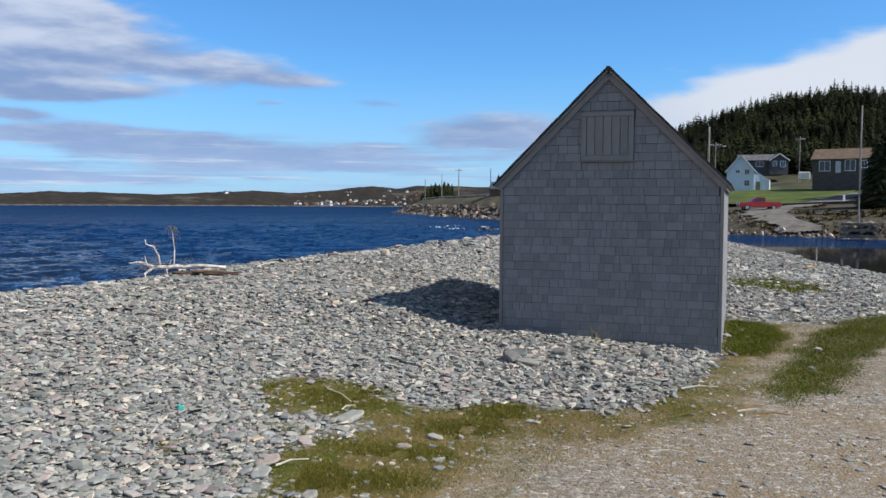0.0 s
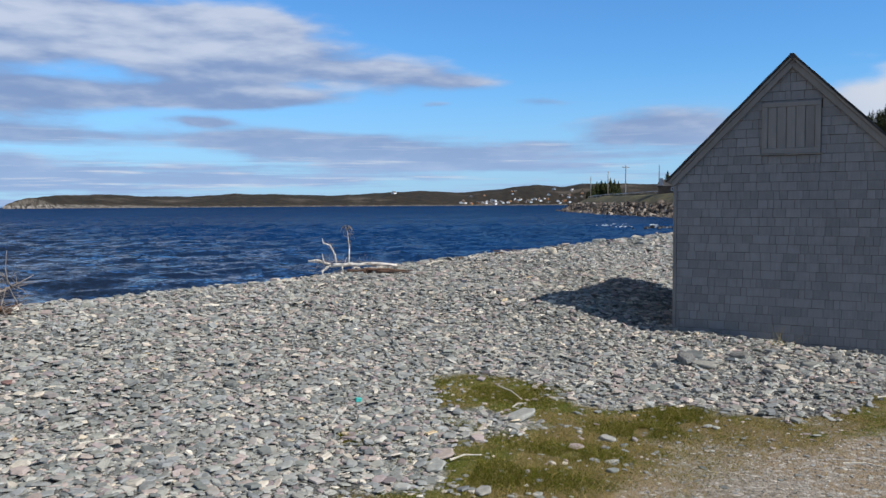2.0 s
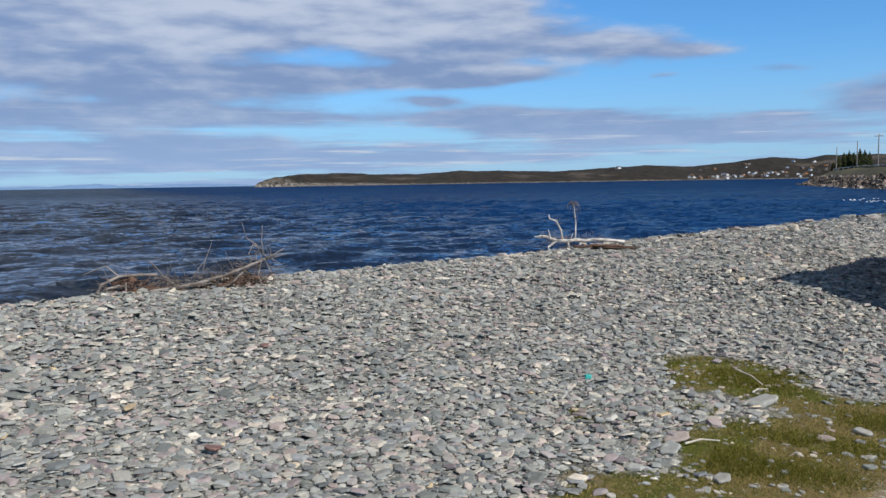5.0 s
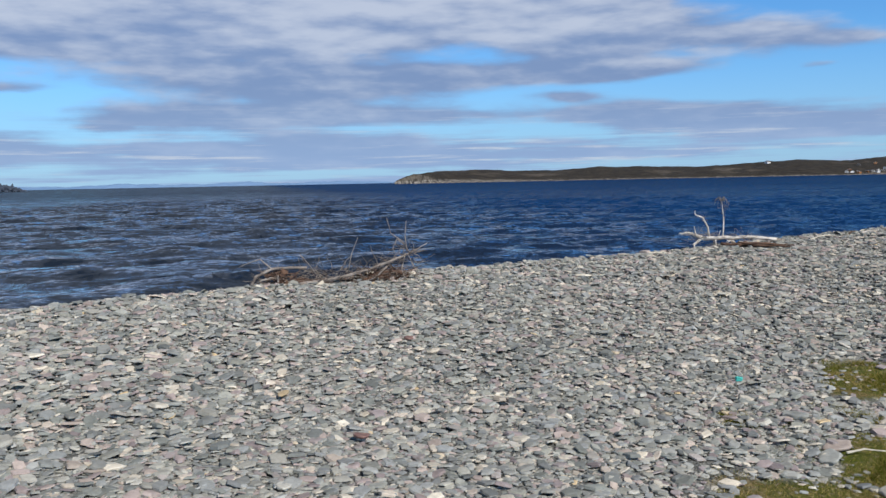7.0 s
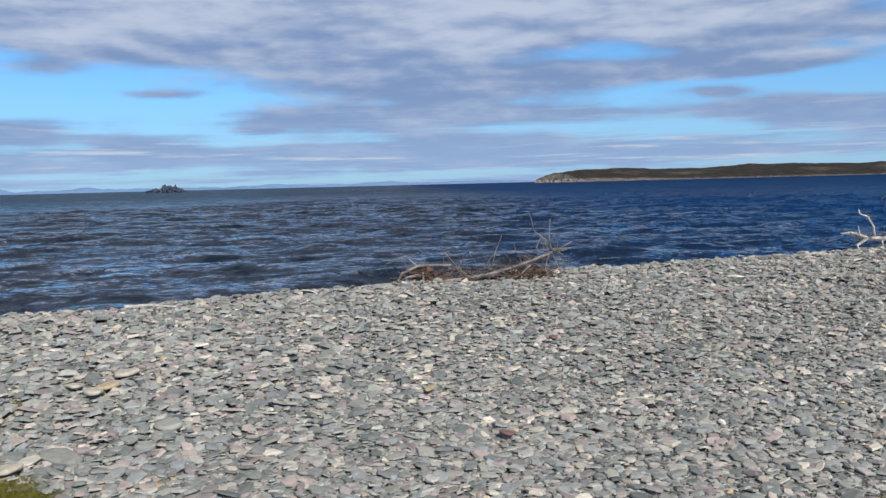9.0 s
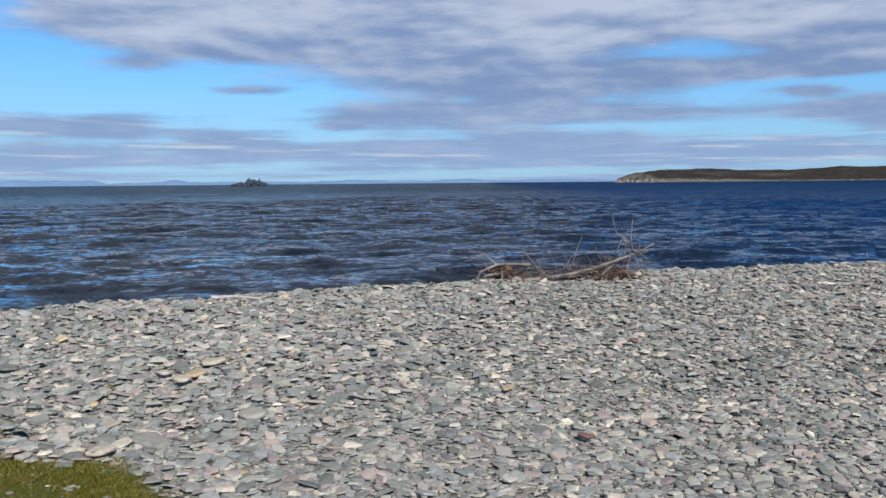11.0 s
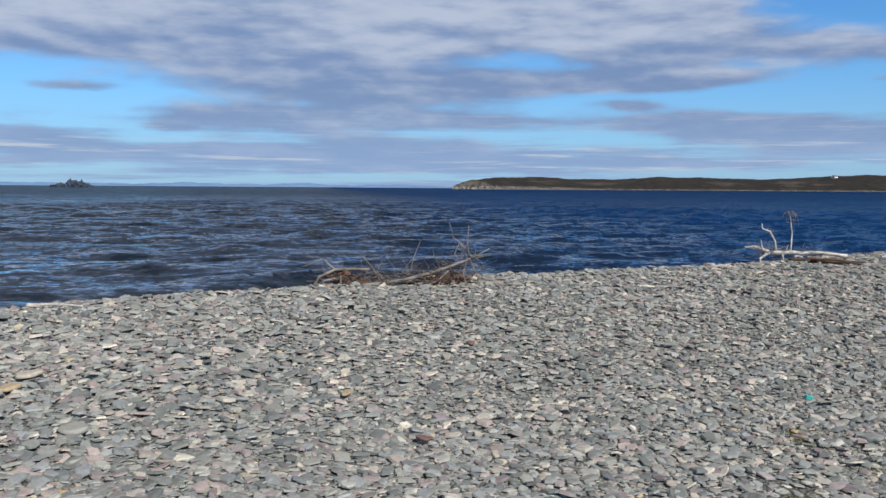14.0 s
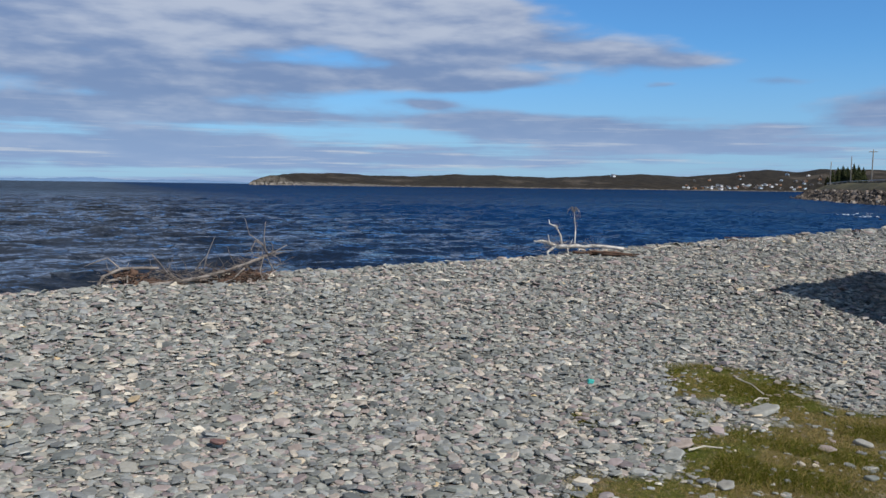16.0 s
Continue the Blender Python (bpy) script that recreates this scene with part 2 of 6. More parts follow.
M["dry"] = pieces("dry_grass_blade", [(0.0, (0.17, 0.16, 0.03)), (0.4, (0.31, 0.24, 0.075)), (1.0, (0.48, 0.37, 0.17))], relief=0.0, rough=0.8, spec=0.08)


def gravel_bed(t, v, dirt, stones, cells):
    """Packed dirt with small stones set in it: its colour and its relief."""
    cell = wire(t, "ShaderNodeTexVoronoi", {"Vector": v, "Scale": cells})
    cell2 = wire(t, "ShaderNodeTexVoronoi", {"Vector": v, "Scale": cells * 2.3})
    grey = wire(t, "ShaderNodeSeparateXYZ", {0: cell.outputs["Color"]}).outputs[0]
    grey2 = wire(t, "ShaderNodeSeparateXYZ", {0: cell2.outputs["Color"]}).outputs[0]
    big, fine = fbm(t, v, 0.9, 4.0, 0.6), fbm(t, v, 150.0, 2.0, 0.6)
    mix = calc(t, "ADD", calc(t, "MULTIPLY", grey, 0.55), calc(t, "MULTIPLY", grey2, 0.45))
    rock = ramp(t, mix, stones)
    soil = blend(t, ease(t, fine, 0.3, 0.7), tuple(c * 0.6 for c in dirt), tuple(c * 1.35 for c in dirt))
    bare = ease(t, calc(t, "ADD", grey, calc(t, "MULTIPLY", calc(t, "SUBTRACT", big, 0.5), 2.6)), 0.25, 0.65)
    return blend(t, bare, soil, rock), calc(t, "SUBTRACT", calc(t, "MULTIPLY", mix, bare), calc(t, "ADD", cell.outputs["Distance"], cell2.outputs["Distance"]))


def turf(t, v, bias):
    """Thin moss and dry grass over stony soil: its colour and its relief."""
    a, b, c = fbm(t, v, 2.2, 5.0, 0.65), fbm(t, v, 24.0, 4.0, 0.7), fbm(t, v, 110.0, 3.0, 0.7)
    moss = blend(t, ease(t, c, 0.35, 0.65), (0.035, 0.050, 0.005), (0.115, 0.125, 0.015))
    straw = blend(t, ease(t, c, 0.35, 0.65), (0.085, 0.068, 0.022), (0.24, 0.175, 0.07))
    soil = blend(t, ease(t, c, 0.35, 0.65), (0.14, 0.12, 0.08), (0.34, 0.30, 0.23))
    col = blend(t, ease(t, calc(t, "ADD", a, calc(t, "MULTIPLY", calc(t, "SUBTRACT", b, 0.5), 0.6)), 0.42 + bias, 0.58 + bias), moss, straw)
    col = blend(t, ease(t, b, 0.58, 0.66), col, soil)
    return col, calc(t, "ADD", b, calc(t, "MULTIPLY", c, 0.5))


def shore_ground():
    """Stone bed, turf, straw and gravel track, which run into one another along frayed edges. The sheet carries how far each point
    lies inside the turf and inside the track."""
    m, t, p = material("shore_ground")
    v = position(t)
    into_turf = wire(t, "ShaderNodeAttribute", attribute_name="into_turf").outputs["Fac"]
    into_track = wire(t, "ShaderNodeAttribute", attribute_name="into_track").outputs["Fac"]
    fray = calc(t, "SUBTRACT", fbm(t, v, 3.0, 5.0, 0.65), 0.5)
    tear = calc(t, "SUBTRACT", fbm(t, v, 1.3, 6.0, 0.68), 0.5)
    bed, bed_h = gravel_bed(t, v, (0.13, 0.13, 0.12), [(0.0, (0.17, 0.17, 0.155)), (0.4, (0.27, 0.27, 0.245)), (0.75, (0.36, 0.35, 0.31)), (1.0, (0.50, 0.48, 0.42))], 17.0)
    green, green_h = turf(t, v, 0.05)
    straw, straw_h = turf(t, v, -0.09)
    track, track_h = gravel_bed(t, v, (0.25, 0.195, 0.13), [(0.0, (0.11, 0.095, 0.075)), (0.4, (0.235, 0.205, 0.165)), (0.75, (0.33, 0.295, 0.245)), (1.0, (0.58, 0.55, 0.49))], 24.0)
    to_straw = ease(t, calc(t, "MULTIPLY_ADD", tear, 3.2, into_track), -1.6, -0.85)
    to_track = ease(t, calc(t, "MULTIPLY_ADD", tear, 3.2, into_track), -0.5, 0.3)
    on_turf = ease(t, calc(t, "MULTIPLY_ADD", fray, 0.8, into_turf), -0.10, 0.08)
    col = blend(t, to_track, blend(t, to_straw, green, straw), track)
    rise = calc(t, "ADD", calc(t, "MULTIPLY", track_h, calc(t, "MULTIPLY", to_track, 0.4)), calc(t, "MULTIPLY", green_h, calc(t, "SUBTRACT", 1.0, to_track)))
    put(t, p, color=blend(t, on_turf, bed, col), rough=0.95, spec=0.2)
    lift = wire(t, "ShaderNodeMix", {0: on_turf, 2: bed_h, 3: rise})
    bump(t, p, lift.outputs[0], 0.9, 0.022)
    return m


M["shore"] = shore_ground()
M["lawn"] = grainy("lawn", (0.030, 0.058, 0.004), (0.105, 0.135, 0.010), 0.25, 3.0, 0.95, 0.5, 0.1)
M["bank"] = grainy("rough_bank", (0.028, 0.024, 0.014), (0.105, 0.088, 0.048), 0.6, 5.0, 0.95, 0.9, 0.4)
M["headland_turf"] = grainy("headland_turf", (0.035, 0.034, 0.018), (0.15, 0.13, 0.06), 0.15, 2.0, 0.95, 0.8, 0.3)
M["heath"] = grainy("forest_floor", (0.022, 0.027, 0.012), (0.085, 0.075, 0.032), 0.12, 1.2, 0.95, 0.8, 0.5)
M["drive"] = grainy("gravel_drive", (0.105, 0.095, 0.08), (0.22, 0.205, 0.18), 0.8, 7.0, 0.95, 0.4, 0.05)
M["asphalt"] = grainy("asphalt", (0.035, 0.035, 0.036), (0.075, 0.075, 0.075), 0.5, 20.0, 0.9, 0.3, 0.01)


def shingle_wood(name, dark, light, by):
    """Weathered silver-grey cedar with upright grain."""
    m, t, p = material(name)
    info = t.nodes.new("ShaderNodeObjectInfo").outputs["Random"] if by == "object" else t.nodes.new("ShaderNodeNewGeometry").outputs["Random Per Island"]
    v = vcalc(t, "ADD", position(t), wire(t, "ShaderNodeCombineXYZ", {0: calc(t, "MULTIPLY", info, 9.0), 1: 0.0, 2: 0.0}).outputs[0])
    grain = fbm(t, vcalc(t, "MULTIPLY", v, (60, 60, 3.0)), 1.0, 4.0, 0.65)
    stain = fbm(t, v, 2.3, 4.0, 0.6)
    k = calc(t, "ADD", calc(t, "MULTIPLY_ADD", info, 0.15, 0.07), calc(t, "ADD", calc(t, "MULTIPLY", grain, 0.40), calc(t, "MULTIPLY", stain, 0.45)))
    put(t, p, color=blend(t, ease(t, k, 0.25, 0.9), dark, light), rough=0.85, spec=0.25)
    bump(t, p, grain, 0.5, 0.004)
    return m


M["shingle"] = shingle_wood("cedar_shingle_single", (0.170, 0.169, 0.171), (0.296, 0.294, 0.297), "object")
M["shingle_many"] = shingle_wood("cedar_shingle", (0.170, 0.169, 0.171), (0.296, 0.294, 0.297), "island")
M["underlay"] = grainy("old_boards", (0.035, 0.028, 0.022), (0.07, 0.057, 0.045), 4.0, 60.0, 0.95, 0.4, 0.004)
M["board"] = shingle_wood("weathered_board", (0.17, 0.162, 0.155), (0.29, 0.277, 0.265), "object")
M["felt"] = grainy("roofing_felt", (0.025, 0.025, 0.028), (0.07, 0.07, 0.075), 4.0, 120.0, 0.9, 0.5, 0.004)
M["drift"] = grainy("bleached_driftwood", (0.20, 0.165, 0.135), (0.50, 0.45, 0.39), 3.0, 40.0, 0.8, 0.6, 0.012, stretch=(1, 1, 4))
M["drift_dark"] = grainy("brown_driftwood", (0.045, 0.026, 0.018), (0.15, 0.088, 0.06), 4.0, 40.0, 0.85, 0.7, 0.015)
M["birch"] = grainy("pale_bark", (0.42, 0.36, 0.30), (0.80, 0.76, 0.70), 5.0, 30.0, 0.75, 0.4, 0.01)
M["twig"] = grainy("grey_twig", (0.095, 0.075, 0.06), (0.28, 0.235, 0.195), 6.0, 60.0, 0.85, 0.3, 0.004)
M["branch"] = grainy("grey_branch", (0.11, 0.09, 0.078), (0.36, 0.315, 0.275), 6.0, 60.0, 0.85, 0.3, 0.004)
M["stick"] = grainy("bleached_stick", (0.45, 0.40, 0.32), (0.72, 0.68, 0.58), 6.0, 70.0, 0.8, 0.3, 0.004)
M["rotten"] = grainy("rotten_orange_wood", (0.20, 0.08, 0.03), (0.48, 0.24, 0.10), 8.0, 60.0, 0.9, 0.5, 0.006)
M["teal"] = grainy("teal_plastic", (0.03, 0.34, 0.30), (0.08, 0.52, 0.45), 12.0, 80.0, 0.45, 0.1, 0.002)
M["spruce"] = pieces("spruce_needles", [(0.0, (0.014, 0.020, 0.008)), (0.5, (0.024, 0.031, 0.011)), (0.85, (0.036, 0.040, 0.014)), (1.0, (0.052, 0.050, 0.020))],
                     scale=1.5, relief=0.0, rough=0.8, vary=0.35, spec=0.12, patch=0.06)
M["brush"] = pieces("dry_brush", [(0.0, (0.04, 0.031, 0.018)), (0.5, (0.085, 0.066, 0.035)), (0.85, (0.13, 0.108, 0.05)), (1.0, (0.19, 0.155, 0.09))], scale=2.0, relief=0.0, rough=0.9, spec=0.1)
M["bark"] = grainy("spruce_bark", (0.05, 0.04, 0.032), (0.13, 0.11, 0.09), 6.0, 30.0, 0.95, 0.6, 0.02)
M["pole"] = grainy("pole_wood", (0.26, 0.24, 0.21), (0.42, 0.39, 0.35), 2.0, 30.0, 0.9, 0.3, 0.01)
M["metal"] = grainy("galvanised_steel", (0.38, 0.39, 0.40), (0.55, 0.56, 0.57), 4.0, 40.0, 0.45, 0.1, 0.004, metal=0.8)
M["siding_blue"] = grainy("pale_blue_siding", (0.54, 0.66, 0.75), (0.66, 0.77, 0.84), 0.8, 9.0, 0.6, 0.15, 0.02, stretch=(1, 1, 6))
M["siding_grey"] = grainy("dark_grey_siding", (0.055, 0.058, 0.062), (0.10, 0.105, 0.11), 0.8, 9.0, 0.7, 0.15, 0.02, stretch=(1, 1, 6))
M["siding_brown"] = grainy("dark_brown_siding", (0.055, 0.05, 0.048), (0.10, 0.09, 0.085), 0.8, 9.0, 0.7, 0.15, 0.02, stretch=(1, 1, 6))
M["white"] = grainy("white_paint", (0.70, 0.70, 0.69), (0.82, 0.82, 0.81), 1.0, 12.0, 0.5, 0.05, 0.005)
M["roof_grey"] = grainy("grey_roof_shingle", (0.09, 0.09, 0.095), (0.17, 0.17, 0.18), 1.0, 12.0, 0.9, 0.3, 0.02)
M["roof_brown"] = grainy("brown_roof_shingle", (0.11, 0.075, 0.055), (0.19, 0.135, 0.10), 1.0, 12.0, 0.9, 0.3, 0.02)
M["roof_blue"] = grainy("blue_grey_roof_shingle", (0.16, 0.20, 0.25), (0.26, 0.31, 0.37), 1.0, 12.0, 0.9, 0.3, 0.02)
M["red"] = grainy("red_car_paint", (0.36, 0.012, 0.015), (0.46, 0.02, 0.022), 2.0, 30.0, 0.25, 0.02, 0.002, spec=0.6)
M["tyre"] = grainy("tyre_rubber", (0.012, 0.012, 0.013), (0.03, 0.03, 0.03), 8.0, 50.0, 0.85, 0.2, 0.005)
M["rust"] = grainy("rusty_crib_timber", (0.10, 0.085, 0.07), (0.25, 0.22, 0.18), 2.0, 20.0, 0.9, 0.5, 0.03)


def glass_dark():
    m, t, p = material("window_glass")
    put(t, p, color=blend(t, ease(t, fbm(t, place(t), 0.7), 0.4, 0.6), (0.01, 0.012, 0.014), (0.03, 0.034, 0.038)), rough=0.06, spec=0.7)
    return m


M["glass"] = glass_dark()


def water(name, deep, sky_blue, scale, slope, rough, share, ruffle):
    """Wind-ruffled water: ripple slopes on top of the modelled waves, long along the crests. share: how much of the
    mirror is left by the unseen steep faces.
    ruffle: direction in plan, and the two distances along it between which the wind takes hold and reflected sky blue
    is put into the body colour."""
    m = bpy.data.materials.new(name)
    m.use_nodes = True
    t = m.node_tree
    t.nodes.clear()
    v = position(t)
    run, crest = vcalc(t, "DOT_PRODUCT", v, (-0.77, 0.64, 0), 1), vcalc(t, "DOT_PRODUCT", v, (0.64, 0.77, 0), 1)
    w = wire(t, "ShaderNodeCombineXYZ", {0: run, 1: calc(t, "MULTIPLY", crest, 0.42), 2: 0.0}).outputs[0]
    a = vcalc(t, "SUBTRACT", fbm(t, w, scale, 4.0, 0.7, "Color", 0.5), (0.5, 0.5, 0.5))
    b = vcalc(t, "SUBTRACT", fbm(t, w, scale * 4.5, 4.0, 0.65, "Color", 0.4), (0.5, 0.5, 0.5))
    gust = fbm(t, v, 0.02, 3.0, 0.5)
    tilt = vcalc(t, "ADD", vcalc(t, "MULTIPLY", a, (slope * 1.5, slope * 1.5, 0)), vcalc(t, "MULTIPLY", b, (slope, slope, 0)))
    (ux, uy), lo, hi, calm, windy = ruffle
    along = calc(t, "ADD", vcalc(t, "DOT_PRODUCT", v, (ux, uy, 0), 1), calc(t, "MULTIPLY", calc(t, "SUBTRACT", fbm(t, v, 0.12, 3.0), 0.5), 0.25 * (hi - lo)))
    tilt_n = t.nodes.new("ShaderNodeVectorMath")
    tilt_n.operation = "SCALE"
    t.links.new(tilt, tilt_n.inputs[0])
    t.links.new(ease(t, along, lo, hi, calm, windy), tilt_n.inputs["Scale"])
    n = vcalc(t, "NORMALIZE", vcalc(t, "ADD", t.nodes.new("ShaderNodeNewGeometry").outputs["Normal"], tilt_n.outputs[0]))
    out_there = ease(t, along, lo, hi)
    # the blue of mirrored clear sky is painted into the body colour here
    tint = blend(t, out_there, deep, sky_blue)
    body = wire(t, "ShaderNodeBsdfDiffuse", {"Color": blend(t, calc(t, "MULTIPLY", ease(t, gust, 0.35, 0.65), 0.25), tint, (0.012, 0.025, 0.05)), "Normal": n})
    gloss = wire(t, "ShaderNodeBsdfGlossy", {"Color": (0.95, 0.97, 1.0, 1), "Roughness": rough, "Normal": n})
    fres = wire(t, "ShaderNodeFresnel", {"IOR": 1.333, "Normal": n}).outputs[0]
    streak = fbm(t, vcalc(t, "MULTIPLY", w, (1.0, 0.5, 1.0)), 0.11, 5.0, 0.6)                        # long bands of rougher and smoother water
    share = calc(t, "MULTIPLY", ease(t, streak, 0.34, 0.66, 0.68, 1.12), share)
    hidden = ease(t, vcalc(t, "LENGTH", v, out=1), 50.0, 350.0, 1.0, 0.42)          # far out the near faces of the waves hide the rest
    mix = wire(t, "ShaderNodeMixShader", {0: calc(t, "MULTIPLY", hidden, calc(t, "MULTIPLY", fres, calc(t, "MULTIPLY", share, calc(t, "MULTIPLY_ADD", out_there, -0.58, 1.0)))), 1: body.outputs[0], 2: gloss.outputs[0]})
    out = t.nodes.new("ShaderNodeOutputMaterial")
    t.links.new(mix.outputs[0], out.inputs[0])
    return m


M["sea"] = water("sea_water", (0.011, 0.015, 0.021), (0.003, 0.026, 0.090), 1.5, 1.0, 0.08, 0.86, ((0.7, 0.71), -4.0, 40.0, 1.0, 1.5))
M["pond"] = water("pond_water", (0.020, 0.017, 0.012), (0.004, 0.022, 0.075), 9.0, 0.9, 0.05, 0.8, ((0.45, 0.89), 66.0, 72.0, 0.01, 1.0))
M["foam"] = grainy("sea_foam", (0.62, 0.66, 0.68), (0.88, 0.90, 0.90), 1.5, 14.0, 0.7, 0.5, 0.05)


def coast_cover():
    """Dark woods and heath above, pale rock where the land is steep or by the water."""
    m, t, p = material("distant_woods")
    v = position(t)
    z = wire(t, "ShaderNodeSeparateXYZ", {0: v}).outputs[2]
    up = wire(t, "ShaderNodeSeparateXYZ", {0: t.nodes.new("ShaderNodeNewGeometry").outputs["True Normal"]}).outputs[2]
    big, fine = fbm(t, v, 0.006, 5.0, 0.65), fbm(t, v, 0.05, 4.0, 0.7)
    woods = blend(t, ease(t, fine, 0.35, 0.65), (0.019, 0.017, 0.013), (0.052, 0.043, 0.032))
    heath = blend(t, ease(t, fine, 0.35, 0.65), (0.055, 0.047, 0.037), (0.13, 0.108, 0.084))
    cover = blend(t, ease(t, big, 0.52, 0.66), woods, heath)
    rock = blend(t, ease(t, fbm(t, v, 0.16, 4.0, 0.7), 0.4, 0.6), (0.045, 0.04, 0.036), (0.27, 0.245, 0.21))
    edge = calc(t, "ADD", z, calc(t, "MULTIPLY", calc(t, "SUBTRACT", fine, 0.5), 12.0))
    steep = ease(t, calc(t, "ADD", up, calc(t, "MULTIPLY", fine, 0.25)), 0.74, 0.93, 0.85, 0.0)
    bare = ease(t, wire(t, "ShaderNodeSeparateXYZ", {0: v}).outputs[0], -895.0, -780.0, 4.0, 0.0)          # the cliff sinks away from the tip of the headland
    k = calc(t, "MAXIMUM", ease(t, calc(t, "SUBTRACT", edge, bare), -0.6, 1.6, 1.0, 0.0), calc(t, "MULTIPLY", steep, 0.4))
    put(t, p, color=blend(t, k, cover, rock), rough=0.95, spec=0.1)
    bump(t, p, fine, 1.0, 4.0)
    return m


M["coast"] = coast_cover()
# the haze of distance is put into the hills' pale blue colour
M["hazy_hills"] = grainy("far_hazed_hills", (0.16, 0.27, 0.45), (0.20, 0.32, 0.50), 0.003, 0.02, 1.0, 0.0, 1.0, spec=0.0)
# blue-grey instead of bare rock brown: distance haze mixed into the colour
M["islet"] = grainy("hazed_islet_rock", (0.034, 0.046, 0.068), (0.07, 0.09, 0.125), 0.05, 0.5, 0.95, 0.8, 2.0)


# ---- geometry helpers ----
def obj(name, verts, faces, mat, parent=None, label="", smooth=False):
    me = bpy.data.meshes.new(name)
    me.from_pydata(verts if isinstance(verts, list) else verts.tolist(), [], faces if isinstance(faces, list) else faces.tolist())
    me.materials.append(mat)
    if smooth:
        me.shade_smooth()
    ob = new(name, me)
    ob.parent = parent
    if label:
        ob["label"] = label
    return ob


def part(name, bm, mat, parent=None, label="", smooth=False):
    me = bpy.data.meshes.new(name)
    bm.to_mesh(me)
    bm.free()
    me.materials.append(mat)
    if smooth:
        me.shade_smooth()
    ob = new(name, me)
    ob.parent = parent
    if label:
        ob["label"] = label
    return ob


def box(bm, lo, hi, m=None, bevel=0.0):
    """A box between two corners, with rounded edges if asked."""
    lo, hi = Vector(lo), Vector(hi)
    got = bmesh.ops.create_cube(bm, size=1.0)["verts"]
    for v in got:
        v.co = Vector(((lo[i] + hi[i]) / 2 + v.co[i] * (hi[i] - lo[i]) for i in range(3)))
    if bevel:
        edges = list({e for v in got for e in v.link_edges})
        made = bmesh.ops.bevel(bm, geom=edges, offset=bevel, segments=1, affect="EDGES")
        got = list(set(got) & set(bm.verts)) + made["verts"]
        got = list({v for v in got if v.is_valid})
    if m is not None:
        bmesh.ops.transform(bm, matrix=m, verts=got)
    return got


def prism(bm, outline, y0, y1, axis="y"):
    """An outline in x and z, drawn out along y."""
    a = [bm.verts.new((x, y0, z)) for x, z in outline]
    b = [bm.verts.new((x, y1, z)) for x, z in outline]
    n = len(outline)
    bm.faces.new(a)
    bm.faces.new(b[::-1])
    for i in range(n):
        bm.faces.new((a[i], b[i], b[(i + 1) % n], a[(i + 1) % n]))
    bmesh.ops.recalc_face_normals(bm, faces=bm.faces)


def tube(points, radii, sides=6):
    """Vertices and faces of a bent, tapering limb through the points."""
    verts, faces = [], []
    pts = [Vector(p) for p in points]
    for i, p in enumerate(pts):
        d = (pts[min(i + 1, len(pts) - 1)] - pts[max(i - 1, 0)]).normalized()
        q = d.to_track_quat("Z", "Y")
        for k in range(sides):
            a = 2 * math.pi * k / sides
            r = radii[i] * (1 + 0.12 * math.sin(3.1 * i + 2.3 * k))
            verts.append(tuple(p + q @ Vector((r * math.cos(a), r * math.sin(a), 0))))
    for i in range(len(pts) - 1):
        for k in range(sides):
            a, b = i * sides + k, i * sides + (k + 1) % sides
            faces.append((a, b, b + sides, a + sides))
    faces.append(tuple(range(sides))[::-1])
    faces.append(tuple(range((len(pts) - 1) * sides, len(pts) * sides)))
    return verts, faces


def joined(chunks):
    verts, faces = [], []
    for v, f in chunks:
        n = len(verts)
        verts += v
        faces += [tuple(i + n for i in face) for face in f]
    return verts, faces


def empty(name, m, label, category, group="", kind=""):
    e = new(name)
    e.matrix_world = m
    return tagged(e, label, category, group, kind)


def wave_noise(x, y, s, seed):
    """A cheap smooth field between about -1 and 1."""
    r = np.random.RandomState(seed)
    out = 0
    for k in range(6):
        a, f, ph = r.rand() * 6.28, s * (0.6 + 1.2 * r.rand()), r.rand() * 6.28
        out = out + np.sin((x * math.cos(a) + y * math.sin(a)) * f + ph + 0.7 * np.sin(0.6 * f * (x * math.sin(a) - y * math.cos(a)) + k))
    return out / 3.2


def signed(x, y, line):
    """Distance to a polyline: positive to the right of its run."""
    best, side = np.full(np.shape(x), 1e9), np.ones(np.shape(x))
    for (ax, ay), (bx, by) in zip(line[:-1], line[1:]):
        dx, dy = bx - ax, by - ay
        u = np.clip(((x - ax) * dx + (y - ay) * dy) / (dx * dx + dy * dy), 0, 1)
        d = np.hypot(x - ax - u * dx, y - ay - u * dy)
        s = np.where((x - ax) * dy - (y - ay) * dx >= 0, 1.0, -1.0)
        side = np.where(d < best - 1e-9, s, side)
        best = np.minimum(best, d)
    return best * side


def inside(x, y, poly):
    got = np.zeros(np.shape(x), bool)
    for (ax, ay), (bx, by) in zip(poly, poly[1:] + poly[:1]):
        if ay != by:
            got ^= ((ay > y) != (by > y)) & (x < (bx - ax) * (y - ay) / (by - ay) + ax)
    return got


def step(v, lo, hi):
    u = np.clip((v - lo) / (hi - lo), 0, 1)
    return u * u * (3 - 2 * u)


